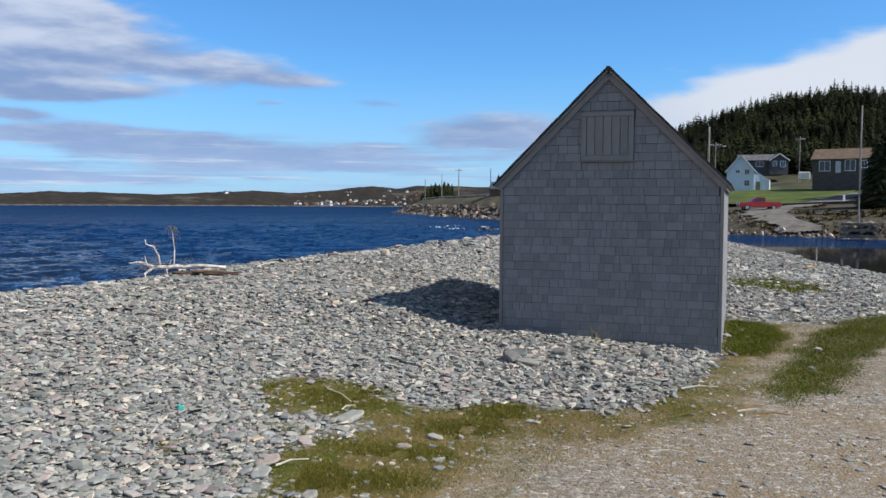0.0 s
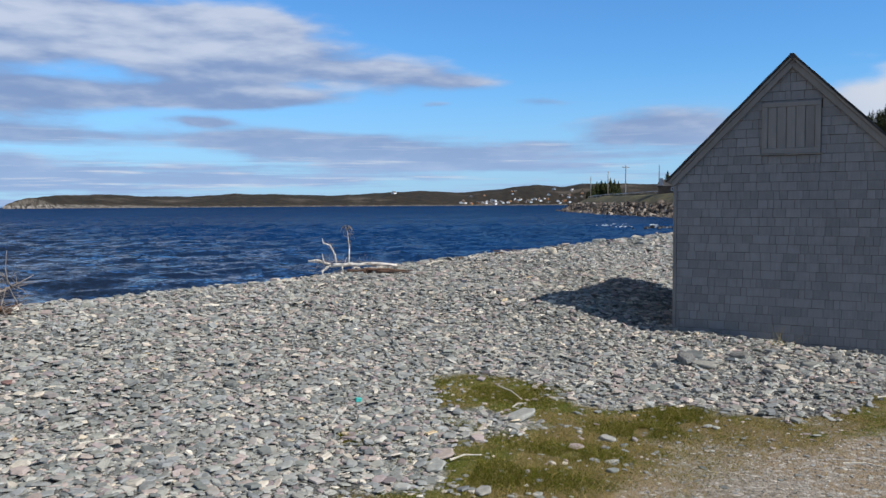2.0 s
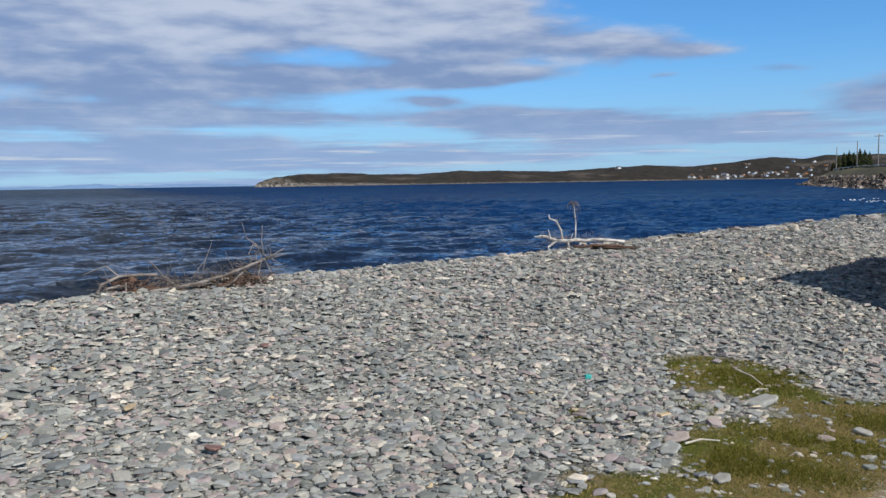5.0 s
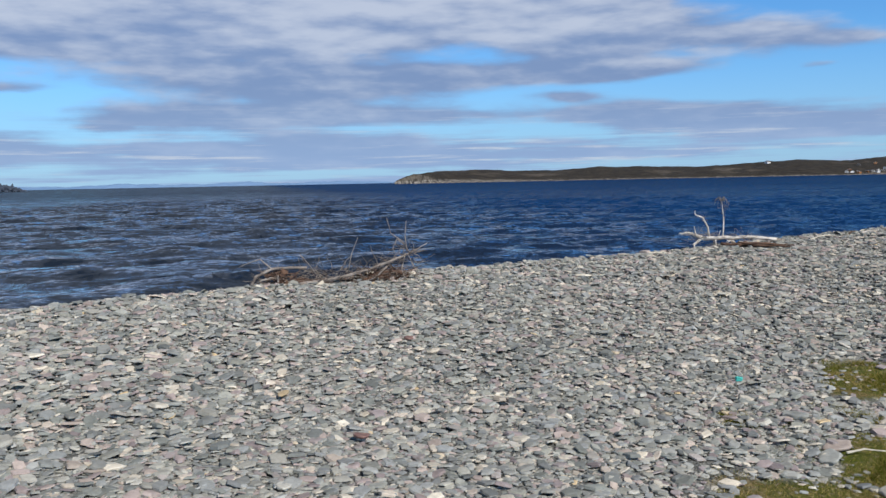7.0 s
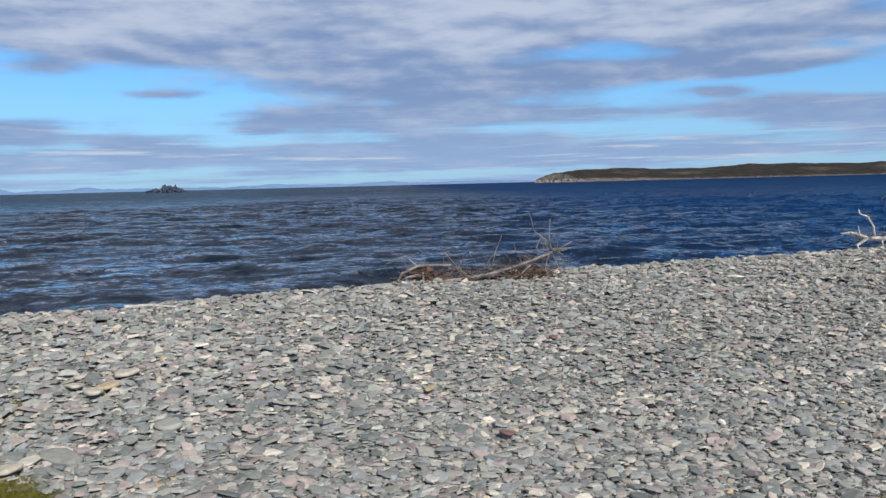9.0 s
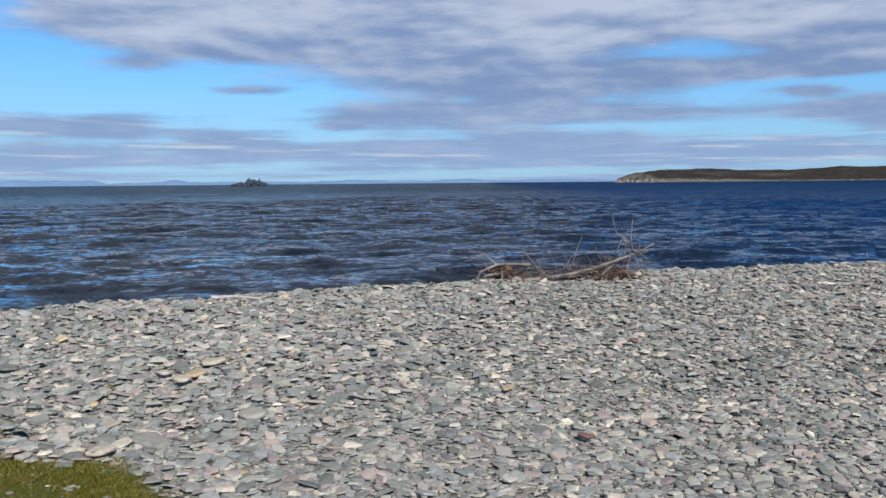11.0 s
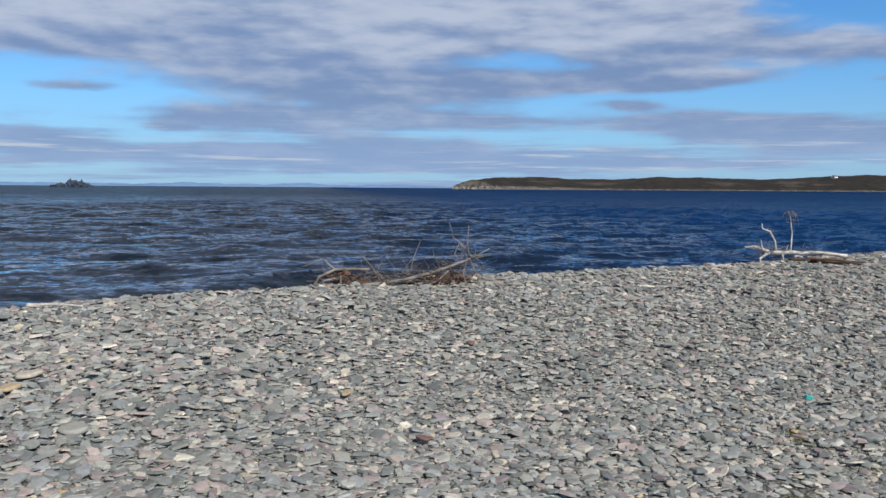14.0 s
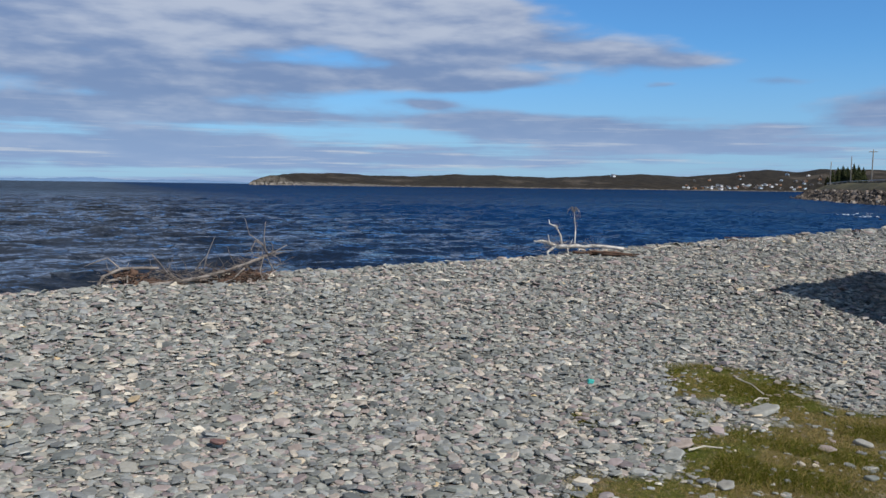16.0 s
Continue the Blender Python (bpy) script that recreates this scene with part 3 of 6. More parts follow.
# ---- the lie of the land ----
SEA = -1.3
ANG = -20.9                                             # how the shed is turned
HALF, EAVE, PEAK, LONG = 1.525, 2.0, 3.52, 4.0          # the shed: half its width, heights of eave and ridge, length
CREST = [(-10.5, -400), (-10.3, -6), (-9.9, 0), (-9.6, 2.2), (-9.2, 4.0), (-8.7, 5.7), (-8.0, 7.5), (-7.1, 10.0), (-6.1, 12.0), (-5.0, 14.5),
         (-4.0, 18.1), (-2.3, 22.4), (0.6, 29.5), (3.5, 38.2), (9, 52), (15, 63), (22, 73), (60, 73.5)]
POND = [(25.5, 74), (24.8, 66), (22.5, 54), (20.9, 46), (20.0, 39.6), (19.8, 36), (21, 27), (28, 17), (45, 8), (80, 0), (400, -60)]
MAIN = [(42, 76), (37.6, 85.5), (33, 90), (27, 118), (17.4, 188), (5.8, 244), (-9, 352), (-4, 400), (40, 480), (90, 640), (200, 900), (900, 1300),
        (4000, 1300), (4000, -700), (500, -300), (140, 20), (80, 52), (55, 66)]
GREEN = [(-60, -3), (-9, 0.1), (-6.6, 0.75), (-5.7, 1.3), (-5.2, 1.75), (-4.1, 1.8), (-2.3, 3.5), (-1.72, 4.7), (-1.62, 5.18), (-1.1, 5.5), (-1.15, 5.92), (-1.14, 6.35),
         (-0.96, 6.62), (-0.68, 7.1), (-0.55, 7.4), (-0.81, 7.42), (-1.06, 7.5), (-1.47, 7.42), (-1.56, 7.84), (-1.6, 8.28), (-1.42, 8.75), (-1.0, 8.85),
         (-0.7, 8.6), (-0.34, 8.24), (0.0, 8.0), (0.3, 8.1), (0.77, 8.28), (1.04, 7.95), (1.5, 7.85), (1.95, 7.95), (2.29, 8.2), (3.06, 9.41), (3.91, 11.08),
         (4.4, 12.6), (5.0, 14.1), (5.6, 13.9), (6.6, 13.6), (8.0, 14.6), (12, 14.4), (60, 12), (60, -60), (-60, -60)]

TRACK = [(-0.3, -60), (-0.2, 3), (0.3, 5.6), (0.9, 6.9), (2.6, 7.6), (3.6, 9.2), (4.2, 10.4), (5.3, 12.2), (6.0, 13.4), (60, 50)]
SIDE_GRASS = [(4.83, 13.74), (5.18, 14.08), (5.53, 13.88), (5.6, 13.06), (5.06, 12.0), (4.44, 11.08), (4.13, 11.26), (4.17, 11.76)]
VERGE = [(3.41, 8.4), (4.23, 9.96), (5.04, 11.4), (6.0, 12.78), (6.94, 13.77), (8.01, 14.56), (8.6, 14.2), (6.47, 11.77), (5.45, 10.53), (4.98, 9.83), (4.1, 8.62), (3.53, 8.14)]
MOSS = [(8.0, 22.4), (9.4, 22.6), (9.6, 20.5), (8.83, 18.48), (8.02, 18.36), (7.6, 20.4)]


def apart_shed(x, y):
    """Distance from the walls of the shed, whose floor is dug into the ridge."""
    c, s = math.cos(radians(ANG)), math.sin(radians(ANG))
    u, v = (x - 2.505) * c + (y - 11.83) * s, -(x - 2.505) * s + (y - 11.83) * c
    return np.hypot(np.maximum(np.abs(u) - HALF, 0), np.maximum(np.abs(v - LONG / 2) - LONG / 2, 0))


def height(x, y):
    d = signed(x, y, CREST)
    spit = np.interp(d, [-30, -8, -2.5, -0.6, 0, 0.7, 2, 3.2, 4.5, 6, 8, 11], [-4.5, -1.6, -0.37, 0.23, 0.36, 0.36, 0.26, 0.14, -0.02, -0.15, -0.22, -0.24])
    spit = spit + step(apart_shed(x, y), 0.0, 1.7) * (0.19 * np.exp(-((x + 0.7) / 1.5) ** 2 - ((y - 13.2) / 1.5) ** 2) + 0.27 * np.exp(-((x - 0.4) / 1.7) ** 2 - ((y - 16.9) / 2.6) ** 2)) - 0.10 * np.exp(-((x - 1.5) ** 2 + (y - 5) ** 2) / 9) - 0.09 * np.exp(-((x - 4.3) ** 2 + (y - 10.9) ** 2) / 2.5)
    pond = signed(x, y, POND)
    spit = np.minimum(spit, np.interp(pond, [-12, -2, 0, 3, 9, 14, 20], [-3.0, -1.55, -1.2, -0.95, -0.55, -0.05, 0.7]))
    spit = spit + 0.035 * wave_noise(x, y, 0.9, 3) * step(d, -1, 2) + 0.02 * wave_noise(x, y, 2.6, 5)
    inn = inside(x, y, MAIN)
    dm = np.abs(signed(x, y, MAIN + MAIN[:1])) * np.where(inn, 1, -1)
    head = step(y, 115, 175)
    bank = np.interp(dm, [-12, 0, 4, 11, 16, 400], [-4, -1.3, -0.2, 1.0, 1.4, 1.6]) * (1 - head) \
        + np.interp(dm, [-12, 0, 3, 9, 13, 400], [-4, -1.3, 1.0, 4.0, 4.5, 5.0]) * head
    rise = np.where(dm > 15, 0.068 * (dm - 15), 0) * (1 - head)
    rise = np.minimum(rise, 9)
    hill = 34.5 * np.exp(-((x - 150) / 78) ** 2 - ((y - 315) / 88) ** 2) + 4.5 * np.exp(-((x - 215) / 80) ** 2 - ((y - 230) / 70) ** 2)
    hill = hill + 8.5 * np.exp(-((x - 25) / 26) ** 2 - ((y - 470) / 60) ** 2)
    land = bank + rise + hill * step(dm, 20, 60) + 0.25 * wave_noise(x, y, 0.12, 8) * step(dm, 0, 6)
    return np.where(inn | (dm > -12), np.maximum(spit, land), spit)


def h1(x, y):
    return float(height(np.array([float(x)]), np.array([float(y)]))[0])


def spread(*spans):
    """Grid lines: (from, to, count) laid end to end."""
    out = [np.linspace(a, b, n, endpoint=False) for a, b, n in spans]
    return np.concatenate(out + [[spans[-1][1]]])


def sheet(name, xs, ys, zf, mats, pick=None, smooth=True):
    gx, gy = np.meshgrid(xs, ys)
    gz = zf(gx, gy)
    nx, ny = len(xs), len(ys)
    verts = np.stack([gx, gy, gz], -1).reshape(-1, 3)
    i = (np.arange(ny - 1)[:, None] * nx + np.arange(nx - 1)).ravel()
    faces = np.stack([i, i + 1, i + nx + 1, i + nx], -1)
    me = bpy.data.meshes.new(name)
    me.vertices.add(len(verts))
    me.vertices.foreach_set("co", verts.ravel())
    me.loops.add(faces.size)
    me.loops.foreach_set("vertex_index", faces.ravel())
    me.polygons.add(len(faces))
    me.polygons.foreach_set("loop_start", np.arange(0, faces.size, 4))
    for m in mats:
        me.materials.append(m)
    if pick is not None:
        c = verts[faces].mean(1)
        me.polygons.foreach_set("material_index", pick(c[:, 0], c[:, 1], c[:, 2]).astype(np.int32))
    me.update(calc_edges=True)
    me.validate()
    if smooth:
        me.shade_smooth()
    return new(name, me)


# ---- ground, sea and pond ----
LAWN = [(48, 112), (60, 128), (74, 138), (92, 150), (84, 168), (60, 166), (50, 140)]
DRIVE = [(37.5, 85.6), (40.4, 83.4), (41.2, 88.3), (41.6, 94.7), (45, 104), (51, 109), (62, 120), (80, 139), (92, 146), (90, 150), (72, 138), (58, 124), (48, 112), (41.5, 110), (38.0, 96)]


def into(x, y, poly):
    """Distance to the edge of a closed outline: positive inside."""
    return np.abs(signed(x, y, poly + poly[:1])) * np.where(inside(x, y, poly), 1, -1)


def cover(x, y, z):
    dm = into(x, y, MAIN)
    out = np.where(dm > -12, 2, 0)
    out = np.where((dm > 14) & (np.hypot(x, y) > 190), 3, out)
    out = np.where((dm > 5.5) & (y > 150) & (x < 75), 4, out)
    out = np.where(inside(x, y, LAWN), 1, out)
    return out


gx = spread((-4800, -800, 8), (-800, -100, 14), (-100, -14, 20), (-14, 9, 190), (9, 30, 40), (30, 130, 70), (130, 330, 40), (330, 1200, 20), (1200, 4800, 8))
gy = spread((-4800, -600, 6), (-600, -30, 12), (-30, 0, 20), (0, 16, 140), (16, 60, 80), (60, 200, 90), (200, 520, 60), (520, 1400, 20), (1400, 4800, 8))
ground = sheet("ground", gx, gy, height, [M["shore"], M["lawn"], M["bank"], M["heath"], M["headland_turf"]], cover)
co = np.empty(len(ground.data.vertices) * 3)
ground.data.vertices.foreach_get("co", co)
co = co.reshape(-1, 3)
for key, far in (("into_turf", np.maximum(into(co[:, 0], co[:, 1], GREEN), into(co[:, 0], co[:, 1], MOSS))), ("into_track", signed(co[:, 0], co[:, 1], TRACK))):
    ground.data.attributes.new(key, "FLOAT", "POINT").data.foreach_set("value", np.clip(far, -4, 4).astype(np.float32))
tagged(ground, "shingle beach, gravel track and grassy hillside ground", "ground", kind="structure")



def drive_sheet():
    """The gravel drive: a thin sheet over the bank with a frayed edge."""
    xs, ys = np.arange(34, 94, 0.4), np.arange(83, 152, 0.4)
    cx, cy = np.meshgrid((xs[:-1] + xs[1:]) / 2, (ys[:-1] + ys[1:]) / 2)
    ux, uy = cx + 0.5 * wave_noise(cx, cy, 1.1, 35), cy + 0.9 * wave_noise(cx, cy, 0.9, 36)
    keep = inside(ux, uy, DRIVE).ravel()
    gx_, gy_ = np.meshgrid(xs, ys)
    top = np.max([height(gx_ + dx, gy_ + dy) for dx in (-0.6, 0, 0.6) for dy in (-0.6, 0, 0.6)], 0)
    verts = np.stack([gx_, gy_, top + 0.07], -1).reshape(-1, 3)
    n = len(xs)
    i = (np.arange(len(ys) - 1)[:, None] * n + np.arange(n - 1)).ravel()[keep]
    faces = np.stack([i, i + 1, i + n + 1, i + n], -1)
    used, back = np.unique(faces, return_inverse=True)
    ob = obj("drive", verts[used], back.reshape(-1, 4), M["drive"], smooth=True)
    tagged(ob, "pale grey gravel drive leading down to the water", "drive", kind="structure")


drive_sheet()


def sea_height(x, y):
    r = np.random.RandomState(4)
    near = step(np.hypot(x + 40, y - 60), 1100, 100)
    out = 0
    for k in range(26):
        wl = 1.25 * 1.115 ** (k % 16) * (0.85 + 0.3 * r.rand())
        a = radians(138 + r.normal() * 15)
        ph = r.rand() * 6.28
        arg = (x * math.cos(a) + y * math.sin(a)) * 6.283 / wl + ph + 1.3 * wave_noise(x, y, 0.35 / wl, 20 + k)
        out = out + 0.027 * wl ** 0.75 * (1 - np.abs(np.sin(arg / 2)) - 0.36)
    return SEA + out * (0.35 + 0.65 * near) - 0.6 * step(x, 16, 20) * (1 - step(y, 93, 99))


sx = spread((-4800, -900, 10), (-900, -130, 40), (-130, -6, 230), (-6, 30, 30), (30, 400, 20), (400, 2600, 6))
sy = spread((-4800, -600, 5), (-600, -10, 14), (-10, 8, 30), (8, 120, 220), (120, 420, 90), (420, 1500, 30), (1500, 4800, 12))
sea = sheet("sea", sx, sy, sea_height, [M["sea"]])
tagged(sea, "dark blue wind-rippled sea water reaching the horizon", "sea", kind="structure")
pond = sheet("pond", spread((19, 130, 40)), spread((-30, 92, 40)), lambda x, y: -1.24 + 0 * x, [M["pond"]])
tagged(pond, "calm narrow tidal pond behind the beach", "pond", kind="structure")


# ---- far shores ----
def shore_line(az, knots):
    a, v = zip(*knots)
    return np.interp(az, a, v)


def far_coast():
    az = np.concatenate([np.linspace(-36.75, -33, 60), np.linspace(-32.9, 8, 260)])
    sky = shore_line(az, [(-36.75, 0.0), (-36.1, 0.30), (-35.4, 0.50), (-33.7, 0.68), (-30.8, 0.74), (-29.0, 0.62), (-26.1, 0.58), (-23.1, 0.77),
                          (-19.3, 0.69), (-17.0, 0.62), (-13.3, 0.80), (-11.0, 0.90), (-8.0, 0.80), (-5.5, 1.02), (-3.2, 1.28), (-1.6, 1.13), (-0.2, 1.32), (8, 1.2)])
    sky = sky + 0.022 * wave_noise(az, 0 * az, 2.3, 61) + 0.012 * wave_noise(az, 0 * az, 9.0, 62)
    r0 = shore_line(az, [(-36.75, 1480), (-30, 1650), (-13, 2100), (-5, 2300), (8, 2350)])
    depth = shore_line(az, [(-36.75, 60), (-34, 330), (-28, 600), (8, 900)])
    rows = np.array([-0.08, 0.0, 0.02, 0.06, 0.12, 0.2, 0.3, 0.4, 0.5, 0.6, 0.7, 0.8, 0.9, 1.0, 1.2, 1.6])
    verts = []
    cliff = step(az, -33.2, -35.6)
    for s in rows:
        r = r0 + depth * s
        top = 1.65 + np.tan(np.radians(sky)) * (r0 + depth)
        rise = np.clip(s, 0, 1)
        up = (np.sin(rise * math.pi / 2) ** 0.85) * (1 - cliff) + step(rise, -0.01, 0.07) * cliff
        z = SEA - 2 + (top - SEA + 2) * up if s <= 1 else top * (1 - 0.5 * (s - 1))
        z = np.where(s <= 0, SEA - 2.0, z + 2.2 * wave_noise(az, 0 * az + 9 * s, 2.5, 63) * rise * (1 - rise))
        verts.append(np.stack([r * np.sin(np.radians(az)), r * np.cos(np.radians(az)), z], -1))
    n, k = len(az), len(rows)
    v = np.concatenate(verts)
    i = (np.arange(k - 1)[:, None] * n + np.arange(n - 1)).ravel()
    ob = obj("coast", v, np.stack([i, i + 1, i + n + 1, i + n], -1), M["coast"], smooth=True)
    tagged(ob, "far wooded headland with a pale cliff at its tip", "headland", kind="structure")

    def at(a, s):
        """A place on this coast: azimuth and share of the way up."""
        j = int(np.argmin(np.abs(az - a)))
        q = np.interp(s, rows, np.arange(k))
        a0, f = int(q), q - int(q)
        return verts[a0][j] * (1 - f) + verts[min(a0 + 1, k - 1)][j] * f
    return at


coast_at = far_coast()


def hazy_hills():
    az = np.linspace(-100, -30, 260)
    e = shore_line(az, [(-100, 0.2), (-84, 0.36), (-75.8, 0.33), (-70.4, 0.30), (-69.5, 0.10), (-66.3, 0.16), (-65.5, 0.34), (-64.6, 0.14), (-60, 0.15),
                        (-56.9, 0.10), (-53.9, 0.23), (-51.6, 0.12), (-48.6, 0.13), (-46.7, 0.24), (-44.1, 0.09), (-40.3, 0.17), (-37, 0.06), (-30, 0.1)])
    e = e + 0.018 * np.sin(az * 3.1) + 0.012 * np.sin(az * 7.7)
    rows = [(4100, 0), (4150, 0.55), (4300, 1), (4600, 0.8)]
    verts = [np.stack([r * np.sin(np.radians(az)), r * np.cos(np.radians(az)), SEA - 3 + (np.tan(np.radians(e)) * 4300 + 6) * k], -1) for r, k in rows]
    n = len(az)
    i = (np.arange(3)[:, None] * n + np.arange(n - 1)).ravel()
    ob = obj("backdrop", np.concatenate(verts), np.stack([i, i + 1, i + n + 1, i + n], -1), M["hazy_hills"], smooth=True)
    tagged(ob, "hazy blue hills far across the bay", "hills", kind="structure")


hazy_hills()


def islet():
    r, a = 1340, radians(-60.8)
    cx, cy = r * math.sin(a), r * math.cos(a)
    bm = bmesh.new()
    for dx, w, hh in ((-22, 7, 3.5), (-15, 7, 5.5), (-8, 6, 4.5), (-2, 6, 11), (4, 6, 9), (11, 7, 8), (18, 7, 6), (25, 6, 2.5)):
        got = bmesh.ops.create_icosphere(bm, subdivisions=3, radius=1)["verts"]
        for v in got:
            k = 1 + 0.6 * noise.noise(v.co * 2.1 + Vector((dx, 0, 0))) + 0.25 * noise.noise(v.co * 6 + Vector((0, dx, 0)))
            v.co = Vector((dx + v.co.x * w * k, v.co.y * 9 * k, max(-1, v.co.z) * hh * k))
    m = Matrix.Translation((cx, cy, SEA)) @ Matrix.Rotation(-a, 4, "Z")
    bmesh.ops.transform(bm, matrix=m, verts=bm.verts)
    tagged(part("islet", bm, M["islet"]), "small bare dark rock islet out in the bay", "islet")


islet()


# ---- houses ----
def window(parent, x, z, w, h, y):
    """A framed window on a wall that looks towards -y, its pane set back in the frame."""
    bm = bmesh.new()
    t = 0.11
    for lo, hi in (((x - w / 2 - t, y - 0.06, z - t), (x + w / 2 + t, y + 0.02, z)), ((x - w / 2 - t, y - 0.06, z + h), (x + w / 2 + t, y + 0.02, z + h + t)),
                   ((x - w / 2 - t, y - 0.06, z), (x - w / 2, y + 0.02, z + h)), ((x + w / 2, y - 0.06, z), (x + w / 2 + t, y + 0.02, z + h)),
                   ((x - 0.03, y - 0.05, z), (x + 0.03, y + 0.02, z + h))):
        box(bm, lo, hi)
    win = part("window", bm, M["white"], parent, "white framed window")
    bm = bmesh.new()
    box(bm, (x - w / 2, y - 0.02, z), (x + w / 2, y + 0.01, z + h))
    part("pane", bm, M["glass"], win, "dark glass pane")
    return win


def house(m, w, d, wall_h, roof_h, wall, roof, label, windows=(), group="", side_gable=False, door=None, sill=0.0):
    """A gabled house; its front looks along its own -y. side_gable: the ridge runs along the front."""
    e = empty("house", m, label, "house", group)
    bm = bmesh.new()
    if side_gable:
        prism(bm, [(-w / 2, -1.5), (w / 2, -1.5), (w / 2, wall_h), (-w / 2, wall_h)], 0, d)
        a = [bm.verts.new(p) for p in ((-w / 2, 0, wall_h), (-w / 2, d, wall_h), (-w / 2, d / 2, wall_h + roof_h))]
        b = [bm.verts.new(p) for p in ((w / 2, 0, wall_h), (w / 2, d, wall_h), (w / 2, d / 2, wall_h + roof_h))]
        bm.faces.new(a)
        bm.faces.new(b[::-1])
    else:
        prism(bm, [(-w / 2, -1.5), (w / 2, -1.5), (w / 2, wall_h), (0, wall_h + roof_h), (-w / 2, wall_h)], 0, d)
    part("wall", bm, wall, e)
    o, t = 0.35, 0.18
    for s in (-1, 1):
        bm = bmesh.new()
        if side_gable:
            k = roof_h / (d / 2)
            y0 = d / 2 + s * (d / 2 + o)
            z0 = wall_h - o * k
            q = [(-w / 2 - o, y0, z0), (w / 2 + o, y0, z0), (w / 2 + o, d / 2, wall_h + roof_h), (-w / 2 - o, d / 2, wall_h + roof_h)]
        else:
            k = roof_h / (w / 2)
            x0 = s * (w / 2 + o)
            z0 = wall_h - o * k
            q = [(x0, -o, z0), (x0, d + o, z0), (0, d + o, wall_h + roof_h), (0, -o, wall_h + roof_h)]
        a = [bm.verts.new((p[0], p[1], p[2] + 0.02)) for p in q]
        b = [bm.verts.new((p[0], p[1], p[2] + 0.02 + t)) for p in q]
        bm.faces.new(a)
        bm.faces.new(b[::-1])
        for i in range(4):
            bm.faces.new((a[i], b[i], b[(i + 1) % 4], a[(i + 1) % 4]))
        bmesh.ops.recalc_face_normals(bm, faces=bm.faces)
        part("roof", bm, roof, e)
    if not side_gable:
        for s in (-1, 1):
            bm = bmesh.new()
            ang = math.atan2(roof_h, w / 2)
            ln = math.hypot(roof_h, w / 2) + o
            box(bm, (0, -o - 0.06, -0.02), (ln, -o + 0.02, 0.2), Matrix.Translation((0, 0, wall_h + roof_h - 0.02)) @ Matrix.Diagonal((s, 1, 1, 1)) @ Matrix.Rotation(ang, 4, "Y"))
            part("barge_board", bm, M["white"], e)
    for x, z, ww, hh in windows:
        window(e, x, z, ww, hh, -0.02)
    if door:
        bm = bmesh.new()
        box(bm, (door - 0.45, -0.06, sill), (door + 0.45, 0.02, sill + 2.1), bevel=0.02)
        part("door", bm, M["metal"], e)
    return e


def facing(x, y, z, turn):
    """A pose at a place, its front towards the beach and turned by some degrees."""
    a = math.degrees(math.atan2(x, y))
    return pose(x, y, z, 0, 0, -a + turn)


blue_z = 5.1
blue = house(facing(61.7, 163.6, blue_z, -4), 5.0, 7.5, 3.6, 2.9, M["siding_blue"], M["roof_blue"],
             "two-storey pale blue clapboard house with a gable front", [(-0.5, 3.2, 0.7, 0.55), (1.2, 2.9, 0.8, 0.95), (1.2, 0.75, 0.85, 1.0)], "houses on the hillside")
wing = bmesh.new()
prism(wing, [(2.5, -1.5), (5.2, -1.5), (5.2, 1.9), (2.5, 3.7)], 1.2, 5.8)
part("wing", wing, M["siding_blue"], blue)
bm = bmesh.new()
box(bm, (2.75, 1.1, -0.6), (3.55, 1.22, 1.5), bevel=0.02)
part("door", bm, M["rust"], blue)
grey = house(facing(82.6, 195.1, 10.8, 12), 3.9, 9, 1.8, 1.4, M["siding_grey"], M["roof_grey"],
             "single-storey dark grey bungalow with white trimmed gable", [(-1.0, 0.5, 0.7, 1.0), (0.8, 0.3, 1.0, 1.2)], "houses on the hillside")
side = house(facing(79.0, 198.8, 10.8, 3), 8.2, 5, 1.9, 1.3, M["siding_grey"], M["roof_grey"], "low dark grey side wing of a hillside bungalow",
             [(0.5, 0.5, 1.6, 1.0)], "houses on the hillside", side_gable=True)
brown = house(facing(77.0, 151.6, 6.0, -8), 12.5, 8, 4.5, 1.9, M["siding_brown"], M["roof_brown"], "long dark brown bungalow with white framed windows",
              [(-4.2, 2.4, 1.7, 1.7), (0.05, 2.4, 1.6, 1.8), (2.3, 2.9, 0.85, 1.2)], "houses on the hillside", side_gable=True, door=-1.95, sill=2.0)
house(facing(21.2, 229, h1(21.2, 229) - 0.2, -18), 5.6, 4.5, 2.1, 1.5, M["roof_brown"], M["siding_brown"], "low brown boathouse with a gable roof beside the coast road",
      [(1.2, 0.8, 0.9, 0.8)], "houses on the hillside", side_gable=True, door=-1.95, sill=2.0)
bm = bmesh.new()
box(bm, (-1.1, -0.7, 0.0), (1.1, 0.7, 1.5), bevel=0.12)
box(bm, (-0.9, -0.5, -0.5), (-0.7, 0.5, 0.0))
box(bm, (0.7, -0.5, -0.5), (0.9, 0.5, 0.0))
tank = part("oil_tank", bm, M["white"])
tank.matrix_world = facing(75.5, 166.5, 7.2, 0)
tagged(tank, "white oil tank on legs beside a lawn", "tank")


